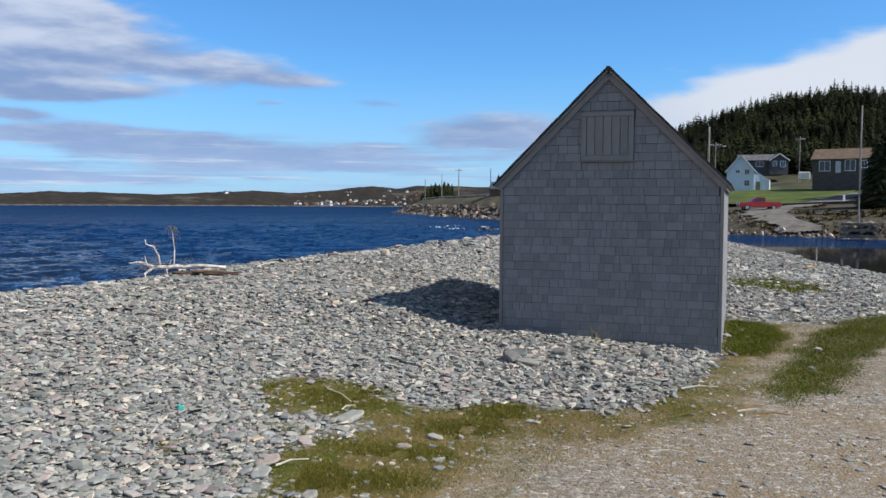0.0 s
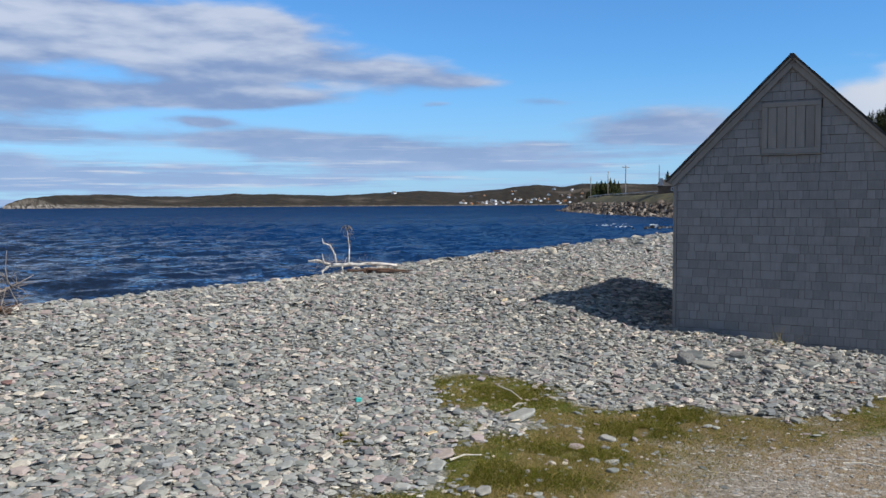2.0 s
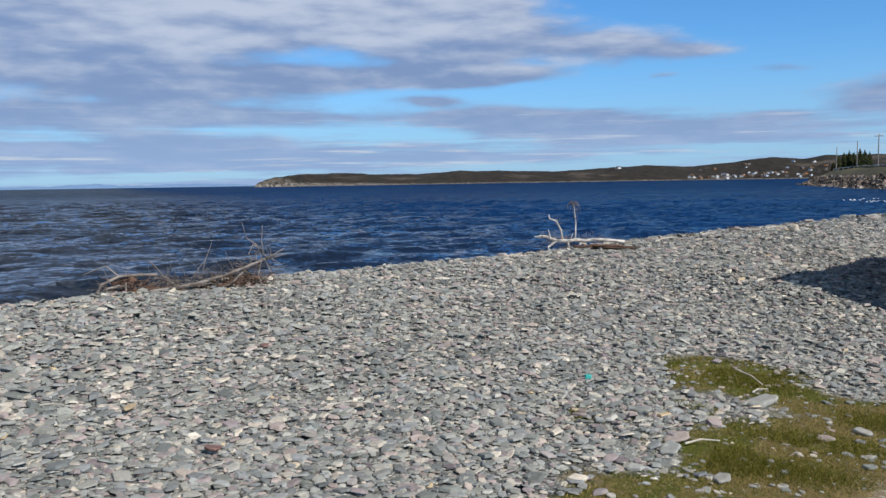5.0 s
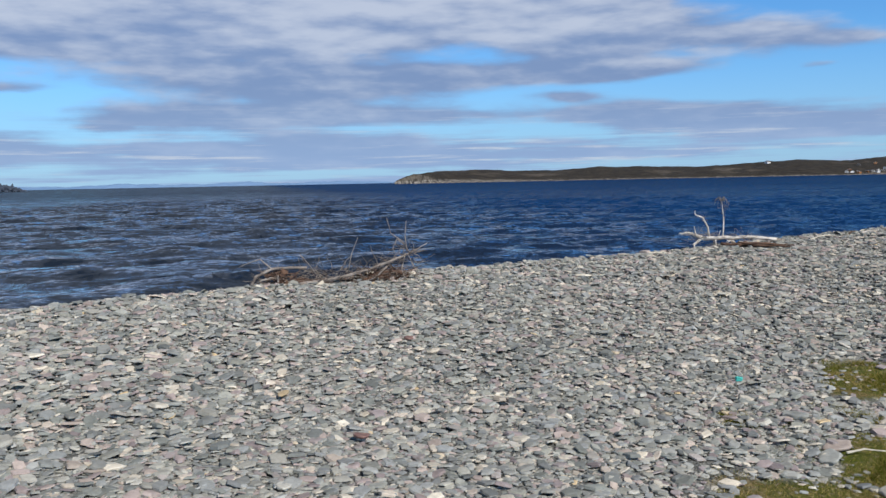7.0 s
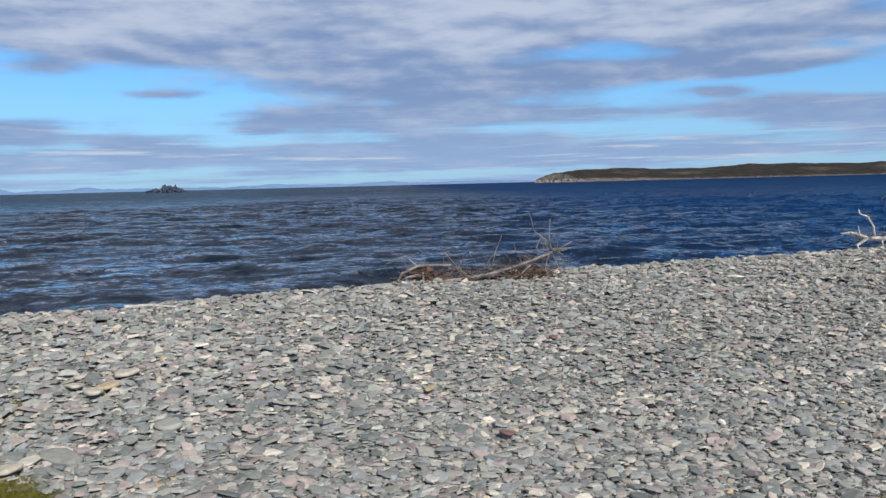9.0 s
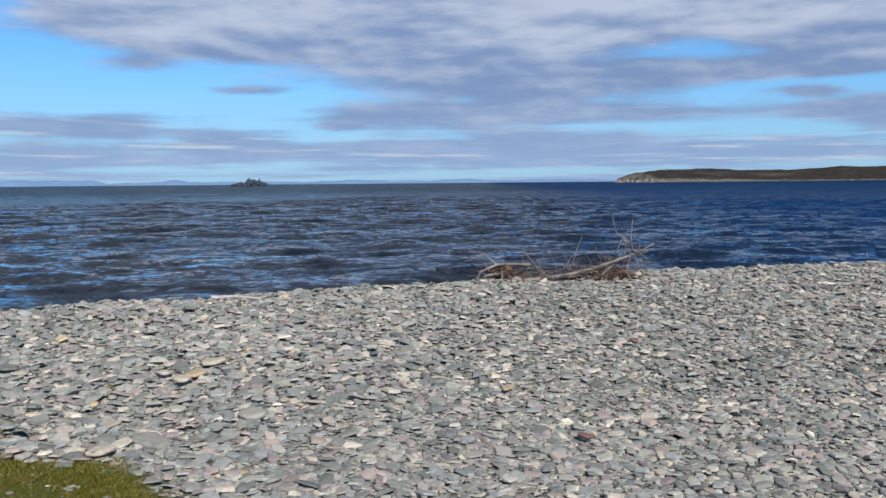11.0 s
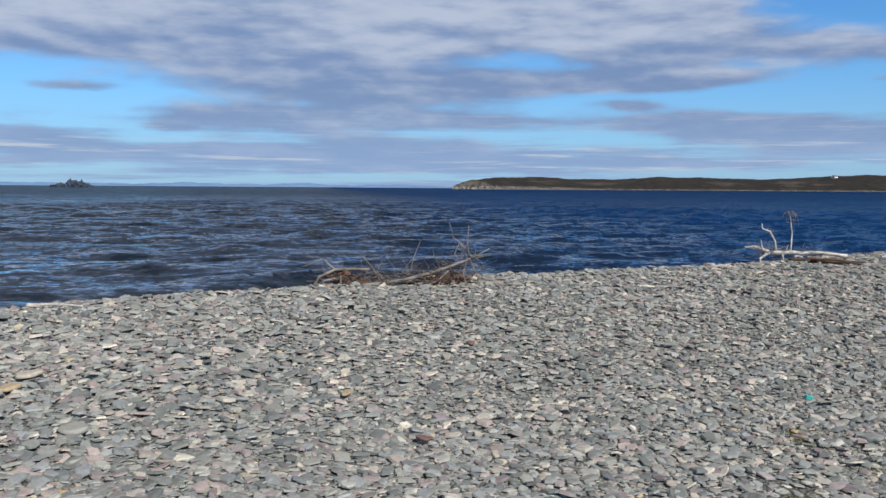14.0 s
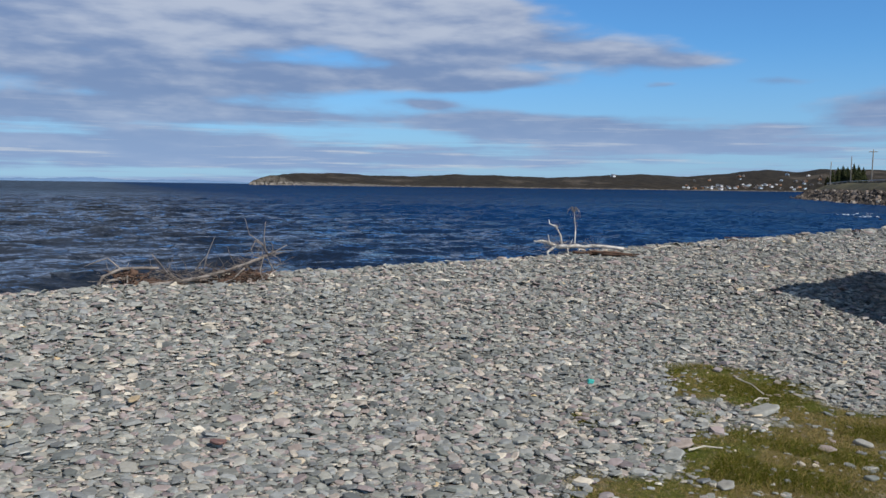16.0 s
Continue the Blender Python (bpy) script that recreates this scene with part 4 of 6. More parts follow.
def village():
    r = random.Random(12)
    walls = [M["white"], M["white"], M["siding_blue"], M["roof_brown"], M["drive"], M["rotten"]]
    spots = [(-12.9, 0.55, 13.0)]
    for k in range(52):
        a = r.uniform(-8.3, -0.6)
        spots.append((a, r.choice([0.025, 0.03, 0.035, 0.04, 0.05, 0.06, 0.07, 0.09, 0.12, 0.3]) + r.random() * 0.03, r.uniform(5.5, 9.5)))
    for k in range(14):
        spots.append((r.uniform(-5.0, 1.0), r.uniform(0.1, 0.5), r.uniform(6, 10)))
    for a, s, w in spots:
        p = coast_at(a, s)
        house(pose(p[0], p[1], p[2] + 0.5, 0, 0, r.uniform(-60, 60)), w, w * 0.8, w * 0.33, w * 0.26, M["white"] if w == 13.0 else r.choice(walls), r.choice([M["roof_grey"], M["roof_brown"]]),
              "small far-off village house above the shore", [(0, 1.0, w * 0.2, w * 0.14)], "village across the bay")


village()


# ---- conifers ----
def spruce_chunks(h, seed, base=0.0, rough=1.0, whorls=11, arms=9):
    """Needle sprays of one spruce: drooping, uneven whorls that taper to a leader."""
    r = random.Random(seed)
    verts, faces = [], []
    for k in range(whorls):
        f = k / (whorls - 1)
        z = h * (0.10 + 0.86 * f)
        reach = h * 0.20 * (1 - f) ** 0.72 + h * 0.012
        for j in range(arms):
            if r.random() < 0.12:
                continue
            a = 2 * math.pi * (j + 0.5 * (k % 2)) / arms + r.uniform(-0.4, 0.4)
            z = h * (0.10 + 0.86 * f) + h * r.uniform(-0.045, 0.045) * (1 - f)
            ln = reach * r.uniform(0.65, 1.25) * rough
            wd = ln * r.uniform(0.22, 0.38)
            drop = ln * r.uniform(0.15, 0.5)
            ca, sa = math.cos(a), math.sin(a)
            n = len(verts)
            verts += [(0.0, 0.0, z + h * 0.035), (ca * ln * 0.6 - sa * wd, sa * ln * 0.6 + ca * wd, z - drop * 0.6), (ca * ln, sa * ln, z - drop),
                      (ca * ln * 0.6 + sa * wd, sa * ln * 0.6 - ca * wd, z - drop * 0.6), (ca * ln * 0.5, sa * ln * 0.5, z - drop * 0.2 + h * 0.012)]
            faces += [(n, n + 1, n + 4), (n + 1, n + 2, n + 4), (n + 2, n + 3, n + 4), (n + 3, n, n + 4)]
    n = len(verts)
    verts += [(h * 0.012, 0, h * 0.9), (-h * 0.008, h * 0.01, h * 0.9), (0, -h * 0.01, h * 0.9), (0, 0, h * 1.03)]
    faces += [(n, n + 1, n + 3), (n + 1, n + 2, n + 3), (n + 2, n, n + 3)]
    return verts, faces


def spruce(x, y, h, seed, label="dark green spruce tree with ragged drooping branches", group=""):
    e = empty("spruce_tree", pose(x, y, h1(x, y) - 0.1), label, "tree", group)
    v, f = tube([(0, 0, -0.3), (0.02, 0, h * 0.5), (0, 0, h * 0.96)], [h * 0.02, h * 0.013, h * 0.003])
    obj("trunk", v, f, M["bark"], e)
    v, f = spruce_chunks(h, seed, whorls=20, arms=15, rough=1.45)
    obj("crown", v, f, M["spruce"], e)
    return e


for k, (x, y, h) in enumerate([(1, 392, 6), (3, 396, 8.0), (5, 398, 8.5), (7, 399, 9), (9, 405, 8.5), (11, 396, 9.5), (13, 402, 9), (6, 404, 9), (8.5, 410, 9.5), (15, 406, 8), (2, 404, 7), (24.5, 268, 7.5)]):
    spruce(x, y, h, 50 + k, group="spruces on the point")
for k, (x, y, h) in enumerate([(65.6, 119, 9), (66.8, 121.5, 11), (70.4, 116.5, 10), (68.4, 119, 12), (70.0, 122, 11), (71.8, 118.5, 13), (74, 121, 12), (69.5, 125, 12), (72, 126, 13), (76.5, 118, 12)]):
    spruce(x, y, h, 70 + k, "tall dark spruce beside the brown bungalow", "spruces by the bungalow")

for k, (x, y, top) in enumerate([(52.0, 99.2, 8.6), (52.9, 98.9, 9.6), (53.8, 98.6, 10.2), (54.8, 98.2, 9.4), (55.8, 97.8, 10.6), (56.8, 97.2, 10.0), (52.6, 101.2, 9.9), (53.8, 101, 10.9),
                               (55.0, 100.6, 10.2), (56.2, 100, 11)]):
    spruce(x + 2.2, y, top + 0.8 - h1(x + 2.2, y), 90 + k, "dense dark spruce at the roadside", "spruces by the bungalow")


def forest():
    r = random.Random(5)
    kinds = [spruce_chunks(1.0, 100 + k, rough=0.9 + 0.05 * k, whorls=13, arms=6) for k in range(7)]
    kv = [np.array(v) for v, f in kinds]
    kf = [np.array([list(t) for t in f]) for v, f in kinds]
    pts = []
    while len(pts) < 2000:
        a, d = radians(r.uniform(15.5, 32)), r.uniform(205, 350)
        pts.append((d * math.sin(a), d * math.cos(a)))
    xy = np.array(pts)
    z = height(xy[:, 0], xy[:, 1])
    V, F, n = [], [], 0
    for (x, y), zz in zip(xy, z):
        if zz < 9.5 or (math.hypot(x - 82, y - 200) < 17):
            continue
        if wave_noise(np.array([x]), np.array([y]), 0.05, 41)[0] < -0.75:
            continue
        k = r.randrange(7)
        h = (3.6 + 3.0 * r.random()) * (1.0 + 0.22 * float(wave_noise(np.array([x]), np.array([y]), 0.16, 47)[0])) * (1.3 if r.random() < 0.06 else 1.0)
        t = r.random() * 6.28
        v = kv[k] * np.array([h * 1.4, h * 1.4, h])
        V.append(np.stack([v[:, 0] * math.cos(t) - v[:, 1] * math.sin(t) + x, v[:, 0] * math.sin(t) + v[:, 1] * math.cos(t) + y, v[:, 2] + zz - 0.2], -1))
        F.append(kf[k] + n)
        n += len(v)
    ob = obj("forest", np.concatenate(V), np.concatenate(F), M["spruce"])
    tagged(ob, "dense dark spruce forest covering the hillside", "forest", kind="stuff")



forest()


def brush():
    """Leafless low scrub on the bank across the pond."""
    r = random.Random(8)
    chunks = []
    while len(chunks) < 700:
        x, y = r.uniform(36, 66), r.uniform(78, 112)
        q = np.array([x]), np.array([y])
        if not inside(*q, MAIN)[0] or inside(*q, DRIVE)[0] or abs(signed(*q, MAIN + MAIN[:1])[0]) < 1.5 or wave_noise(*q, 0.35, 52)[0] < -0.1:
            continue
        w, hh, z = r.uniform(0.2, 0.6), r.uniform(0.1, 0.36), h1(x, y)
        v, f = [], []
        for k in range(26):
            a, ln = r.uniform(0, 6.28), r.uniform(0.3, 1.0)
            bx, by = r.gauss(0, 0.3) * w, r.gauss(0, 0.3) * w
            n = len(v)
            v += [(x + bx - 0.05, y + by, z - 0.05), (x + bx + 0.05, y + by + 0.03, z - 0.05), (x + bx + math.cos(a) * w * ln * 0.7, y + by + math.sin(a) * w * ln * 0.7, z + hh * ln),
                  (x + bx + math.cos(a + 0.6) * w * ln * 0.6, y + by + math.sin(a + 0.6) * w * ln * 0.6, z + hh * ln * 0.6)]
            f += [(n, n + 1, n + 2), (n + 1, n + 2, n + 3)]
        chunks.append((v, f))
    ob = obj("scrub", *joined(chunks), M["brush"])
    tagged(ob, "low brown scrub and dead grass on the bank", "scrub", kind="stuff")


brush()


# ---- poles, road and the far bank ----
def utility_pole(x, y, h, arms=1, lamp=False, label="weathered wooden utility pole with a crossarm", base=None, r=0.16):
    z = h1(x, y) if base is None else base
    e = empty("utility_pole", pose(x, y, z - 0.3, 0, 0, -math.degrees(math.atan2(x, y))), label, "pole", "utility poles")
    v, f = tube([(0, 0, 0), (0, 0, h * 0.5), (0.03, 0, h + 0.3)], [r, r * 0.85, r * 0.65], 8)
    obj("pole", v, f, M["pole"], e)
    for k in range(arms):
        bm = bmesh.new()
        box(bm, (-1.2, -0.08, h - 0.5 - k), (1.2, 0.08, h - 0.3 - k), bevel=0.02)
        part("crossarm", bm, M["pole"], e)
        for s in (-1.0, -0.5, 0.5, 1.0):
            v, f = tube([(s, 0, h - 0.31 - k), (s, 0, h - 0.2 - k), (s, 0, h - 0.1 - k)], [0.06, 0.09, 0.05], 6)
            obj("insulator", v, f, M["white"], e)
    if lamp:
        v, f = tube([(0, 0, h - 1.2), (0.7, 0, h - 0.7), (1.6, 0, h - 0.6)], [0.05, 0.05, 0.04], 6)
        obj("bracket", v, f, M["metal"], e)
        bm = bmesh.new()
        box(bm, (1.5, -0.16, h - 0.72), (2.2, 0.16, h - 0.5), bevel=0.06)
        part("lamp_head", bm, M["white"], e)
    return e


utility_pole(38.7, 74.5, 10.3, 0, label="tall bare pole set in a stone-filled crib by the pond", base=0.35, r=0.1)
utility_pole(48.1, 142, 11.5, 0, base=3.6, r=0.22)
utility_pole(65.6, 189, 10.5, 1, True, label="utility pole with a street lamp on a bracket")
utility_pole(94.0, 210, 9.5, 1)
for x, y, h in ((8, 320, 9), (13, 290, 10), (22, 268, 9), (27, 225, 9.5), (31, 232, 12), (36, 240, 11), (2, 360, 9)):
    utility_pole(x, y, h, 0 if h == 9 else 1, r=0.2)


def ribbon(name, line, width, lift, mat, label):
    """A road surface laid along a line on the ground."""
    pts = []
    for (ax, ay), (bx, by) in zip(line[:-1], line[1:]):
        for k in range(12):
            pts.append((ax + (bx - ax) * k / 12, ay + (by - ay) * k / 12))
    verts, faces = [], []
    for i, (x, y) in enumerate(pts[:-1]):
        dx, dy = pts[i + 1][0] - x, pts[i + 1][1] - y
        n = math.hypot(dx, dy)
        z = max(h1(x, y), h1(x - dy / n * width / 2, y + dx / n * width / 2), h1(x + dy / n * width / 2, y - dx / n * width / 2)) + lift
        for s in (-0.5, 0.5):
            verts += [(x - dy / n * width * s, y + dx / n * width * s, z - 0.4), (x - dy / n * width * s, y + dx / n * width * s, z)]
        if i:
            a, b = 4 * (i - 1), 4 * i
            faces += [(a + 1, b + 1, b + 3, a + 3), (a, b, b + 1, a + 1), (a + 3, b + 3, b + 2, a + 2)]
    ob = obj(name, verts, faces, mat)
    return tagged(ob, label, "road", kind="structure")


ribbon("road", [(8, 385), (6, 352), (17, 268), (27, 215), (36, 160), (42, 135), (47, 118)], 6, 0.12, M["asphalt"], "grey coast road along the top of the point")
ribbon("road", [(47, 118), (60, 113), (80, 118), (110, 128)], 5, 0.12, M["asphalt"], "shaded road passing below the bungalow")


def guard_rail():
    e = empty("guard_rail", pose(0, 0, 0), "steel roadside guard rail along the coast road", "guard rail")
    line = [(1, 352), (7, 318), (12, 285), (18, 255), (23, 222)]
    for (ax, ay), (bx, by) in zip(line[:-1], line[1:]):
        za, zb = h1(ax, ay), h1(bx, by)
        v, f = tube([(ax, ay, za + 0.65), ((ax + bx) / 2, (ay + by) / 2, (za + zb) / 2 + 0.66), (bx, by, zb + 0.65)], [0.11, 0.11, 0.11], 6)
        obj("rail", v, f, M["metal"], e)
        for k in range(4):
            x, y = ax + (bx - ax) * k / 4, ay + (by - ay) * k / 4
            z = h1(x, y)
            bm = bmesh.new()
            box(bm, (x - 0.12, y - 0.12, z - 0.2), (x + 0.12, y + 0.12, z + 0.75), bevel=0.02)
            part("post", bm, M["pole"], e)


guard_rail()


def crib():
    e = empty("timber_crib", pose(38.7, 74.3, -0.95, 0, 0, -24), "square timber crib filled with stones holding a pole", "crib")
    for k in range(5):
        for s in (-1.15, 1.15):
            bm = bmesh.new()
            if k % 2:
                box(bm, (s - 0.13, -1.45, k * 0.27), (s + 0.13, 1.45, k * 0.27 + 0.25), bevel=0.03)
            else:
                box(bm, (-1.45, s - 0.13, k * 0.27), (1.45, s + 0.13, k * 0.27 + 0.25), bevel=0.03)
            part("timber", bm, M["rust"], e)
    r = random.Random(3)
    chunks = []
    for k in range(34):
        bm = bmesh.new()
        bmesh.ops.create_icosphere(bm, subdivisions=1, radius=r.uniform(0.25, 0.42))
        off = Vector((r.uniform(-0.9, 0.9), r.uniform(-0.9, 0.9), r.uniform(0.1, 1.25)))
        for v in bm.verts:
            v.co = Vector((v.co.x, v.co.y, v.co.z * 0.6)) * r.uniform(0.8, 1.2) + off
        bm.verts.index_update()
        chunks.append(([tuple(v.co) for v in bm.verts], [tuple(v.index for v in f.verts) for f in bm.faces]))
        bm.free()
    v, f = joined(chunks)
    obj("stone_fill", v, f, M["boulder"], e)


crib()


# ---- red pickup ----
def pickup(m):
    e = empty("pickup_truck", m, "red pickup truck parked on a gravel drive", "truck")
    bm = bmesh.new()
    prism(bm, [(-2.7, 0.45), (2.65, 0.45), (2.75, 0.6), (2.72, 0.95), (2.6, 1.05), (1.35, 1.12), (1.2, 1.15), (-0.75, 1.15), (-0.8, 1.1), (-2.72, 1.1), (-2.75, 0.6)], -0.92, 0.92)
    bmesh.ops.bevel(bm, geom=[ed for ed in bm.edges], offset=0.05, segments=2, affect="EDGES")
    part("body", bm, M["red"], e)
    bm = bmesh.new()
    prism(bm, [(-0.75, 1.1), (1.3, 1.1), (0.65, 1.72), (0.3, 1.8), (-0.45, 1.8), (-0.65, 1.7)], -0.82, 0.82)
    bmesh.ops.bevel(bm, geom=[ed for ed in bm.edges], offset=0.06, segments=2, affect="EDGES")
    part("cab", bm, M["red"], e)
    for s in (-1, 1):
        bm = bmesh.new()
        prism(bm, [(-0.6, 1.2), (0.95, 1.2), (0.55, 1.64), (-0.55, 1.64)], s * 0.825 - 0.01, s * 0.825 + 0.01)
        part("side_window", bm, M["glass"], e, "dark side window")
    bm = bmesh.new()
    box(bm, (-2.5, -0.75, 1.02), (-0.95, 0.75, 1.13), bevel=0.03)
    part("bed_cover", bm, M["red"], e)
    for x in (-1.75, 1.75):
        for s in (-1, 1):
            rot = Matrix.Translation((x, s * 0.82, 0.38)) @ Matrix.Rotation(radians(90), 4, "X")
            bm = bmesh.new()
            bmesh.ops.create_cone(bm, cap_ends=True, segments=20, radius1=0.38, radius2=0.38, depth=0.24, matrix=rot)
            bmesh.ops.bevel(bm, geom=[ed for ed in bm.edges if ed.calc_length() > 0.05 and len(ed.link_faces) == 2 and any(len(fc.verts) > 6 for fc in ed.link_faces)], offset=0.03, segments=1, affect="EDGES")
            wheel = part("wheel", bm, M["tyre"], e)
            bm = bmesh.new()
            bmesh.ops.create_cone(bm, cap_ends=True, segments=14, radius1=0.22, radius2=0.2, depth=0.27, matrix=rot)
            part("rim", bm, M["metal"], wheel, "pale steel rim")
    for s in (-0.72, 0.72):
        bm = bmesh.new()
        box(bm, (2.68, s - 0.15, 0.72), (2.78, s + 0.15, 0.92), bevel=0.02)
        part("headlight", bm, M["white"], e)
        bm = bmesh.new()
        box(bm, (-2.79, s - 0.09, 0.75), (-2.72, s + 0.09, 1.05), bevel=0.02)
        part("tail_light", bm, M["rotten"], e)
    bm = bmesh.new()
    box(bm, (-2.85, -0.85, 0.42), (-2.7, 0.85, 0.58), bevel=0.03)
    part("bumper", bm, M["metal"], e)


pickup(pose(43.0, 107.6, h1(43.0, 107.6) + 0.05, 0, 0, 172) @ Matrix.Scale(0.93, 4))


# ---- the shed ----
SHED = pose(2.505, 11.83, 0, 0, 0, ANG)            # x along the gable, y to the back


def shed():
    e = empty("shed", SHED, "small weathered grey shingled shed standing on the shingle beach", "shed")
    bm = bmesh.new()
    prism(bm, [(-HALF, -0.6), (HALF, -0.6), (HALF, EAVE), (0, PEAK), (-HALF, EAVE)], 0, LONG)
    wall = part("wall", bm, M["underlay"], e, "wall of old brown boards under the shingles")
    pitch = math.atan2(PEAK - EAVE, HALF)
    ln = math.hypot(PEAK - EAVE, HALF) + 0.10
    for s in (-1, 1):
        turn = Matrix.Translation((0, 0, PEAK)) @ Matrix.Diagonal((s, 1, 1, 1)) @ Matrix.Rotation(pitch, 4, "Y")
        bm = bmesh.new()
        box(bm, (-0.02, -0.10, 0.0), (ln, LONG + 0.1, 0.03), turn)
        roof = part("roof", bm, M["board"], e, "roof boards")
        bm = bmesh.new()
        for k in range(7):                      # felt courses, each lapped over the one below
            box(bm, (k * ln / 7 - 0.02, -0.13, 0.034 + 0.003 * (k % 2)), ((k + 1) * ln / 7 + 0.01, LONG + 0.13, 0.056 + 0.003 * (k % 2)), turn)
        tagged(part("roofing", bm, M["felt"], roof, "dark felt roofing"), kind="stuff")
        bm = bmesh.new()
        box(bm, (0.0, -0.068, -0.075), (ln - 0.01, -0.045, 0.0), turn, bevel=0.004)
        part("rake_board", bm, M["board"], e, "weathered rake board")
        bm = bmesh.new()
        box(bm, (0.0, -0.045, -0.05), (ln - 0.02, -0.02, -0.002), turn)
        part("rake_trim", bm, M["board"], e)
        bm = bmesh.new()
        box(bm, (s * HALF - 0.024, -0.024, -0.55), (s * HALF + 0.024, 0.0, EAVE - 0.02), bevel=0.003)
        part("corner_board", bm, M["board"], e)
        bm = bmesh.new()
        box(bm, (s * (HALF + 0.012) - 0.012, 0.0, -0.55), (s * (HALF + 0.012) + 0.012, 0.10, EAVE - 0.02), bevel=0.004)
        part("corner_board", bm, M["board"], e)
        bm = bmesh.new()
        box(bm, (s * (HALF + 0.045) - 0.012, -0.02, EAVE - 0.11), (s * (HALF + 0.045) + 0.012, LONG, EAVE - 0.05))
        part("fascia", bm, M["board"], e)
    bm = bmesh.new()                             # ridge cap
    v, f = tube([(0, -0.13, PEAK + 0.035), (0, LONG / 2, PEAK + 0.03), (0, LONG + 0.14, PEAK + 0.035)], [0.036, 0.036, 0.036], 8)
    bm.free()
    obj("ridge_cap", v, f, M["felt"], e)
    # hatch in the gable
    hx0, hx1, hz0, hz1 = -0.37, 0.35, 2.31, 2.97
    bm = bmesh.new()
    box(bm, (hx0 + 0.05, -0.022, hz0 + 0.05), (hx1 - 0.05, 0.0, hz1 - 0.05))
    hatch = part("hatch", bm, M["board"], e, "closed plank loft hatch")
    n = 5
    for k in range(n):
        a = hx0 + 0.07 + (hx1 - hx0 - 0.14) * k / n
        b = hx0 + 0.07 + (hx1 - hx0 - 0.14) * (k + 1) / n
        bm = bmesh.new()
        box(bm, (a + 0.004, -0.040 - 0.004 * (k % 2), hz0 + 0.06), (b - 0.004, -0.0225, hz1 - 0.06), bevel=0.003)
        part("plank", bm, M["board"], hatch)
    for lo, hi in (((hx0, -0.058, hz0 - 0.01), (hx1, -0.0, hz0 + 0.06)), ((hx0, -0.055, hz1 - 0.06), (hx1, -0.0, hz1)),
                   ((hx0, -0.055, hz0 + 0.061), (hx0 + 0.07, -0.0, hz1 - 0.061)), ((hx1 - 0.07, -0.055, hz0 + 0.061), (hx1, -0.0, hz1 - 0.061))):
        bm = bmesh.new()
        box(bm, lo, hi, bevel=0.004)
        part("frame", bm, M["board"], hatch)
    bm = bmesh.new()
    box(bm, (hx0 - 0.03, -0.075, hz0 - 0.03), (hx1 + 0.03, 0.0, hz0 - 0.012), bevel=0.004)
    part("sill", bm, M["board"], hatch)
    bm = bmesh.new()
    box(bm, (-HALF - 0.01, -0.025, -0.6), (HALF + 0.01, -0.003, -0.27))
    part("skirt", bm, M["board"], e)
    # shingles
    r = random.Random(21)
    course = 0.1185
    widths = [0.075, 0.10, 0.13, 0.16, 0.19, 0.22]
    meshes = {}
    for w in widths:
        bm = bmesh.new()
        vs = box(bm, (0.002, -0.017, 0.0), (w - 0.002, -0.004, course - 0.0045))
        for v in vs:
            if v.co.z > 0.05 and v.co.y < -0.01:
                v.co.y = -0.007
        me = bpy.data.meshes.new("shingle")
        bm.to_mesh(me)
        bm.free()
        me.materials.append(M["shingle"])
        meshes[w] = me
    rest = []
    count = 0
    z = -0.32
    row = 0
    while z < PEAK - 0.16:
        lim = HALF - 0.026 if z < EAVE - 0.16 else (PEAK - z - 0.12) * HALF / (PEAK - EAVE) + 0.04
        lim = min(lim, HALF - 0.026)
        x = -lim - r.random() * 0.06
        while x < lim - 0.03:
            w = r.choice(widths)
            xa = max(x, -lim)
            full = xa == x and x + w <= lim
            xb = min(x + w, lim)
            x += w
            if xb - xa < 0.02:
                continue
            jitter = r.uniform(-0.0013, 0.0013) * (3.0 if r.random() < 0.05 else 1.0)
            out = r.uniform(0.0, 0.002)
            top = z + course - 0.0045
            if top < hz0 - 0.035 or z > hz1 or xb < hx0 or xa > hx1:
                cuts = [(xa, xb, z, top)]
            else:                               # cut round the hatch
                full = False
                cuts = [(xa, min(xb, hx0 - 0.004), z, top), (max(xa, hx1 + 0.004), xb, z, top),
                        (max(xa, hx0), min(xb, hx1), z, min(top, hz0 - 0.036)), (max(xa, hx0), min(xb, hx1), max(z, hz1 + 0.004), top)]
            for a, b, za, zb in cuts:
                if b - a < 0.012 or zb - za < 0.012:
                    continue
                if full and count < 300 and z > 0.15:
                    ob = new("shingle", meshes[w])
                    ob.parent = wall
                    ob.matrix_basis = pose(a, -out, z + jitter, r.uniform(-0.2, 0.4), r.uniform(-0.35, 0.35), 0)
                    count += 1
                else:
                    rest.append((a + 0.002, b - 0.002, za + (jitter if zb - za > 0.1 else 0), out, zb - za))
        z += course
        row += 1
    verts, faces = [], []
    for a, b, zz, out, tall in rest:
        if tall < 0.01:
            continue
        n = len(verts)
        for yy, y2 in ((-0.017 - out, -0.007 - out), (-0.002, -0.002)):
            verts += [(a, yy, zz), (b, yy, zz), (b, y2, zz + tall), (a, y2, zz + tall)]
        faces += [(n, n + 1, n + 2, n + 3), (n + 4, n, n + 3, n + 7), (n + 1, n + 5, n + 6, n + 2), (n + 4, n + 5, n + 1, n)]
    ob = obj("shingles", verts, faces, M["shingle_many"], wall)
    ob["kind"] = "stuff"
    # the long sides
    verts, faces = [], []
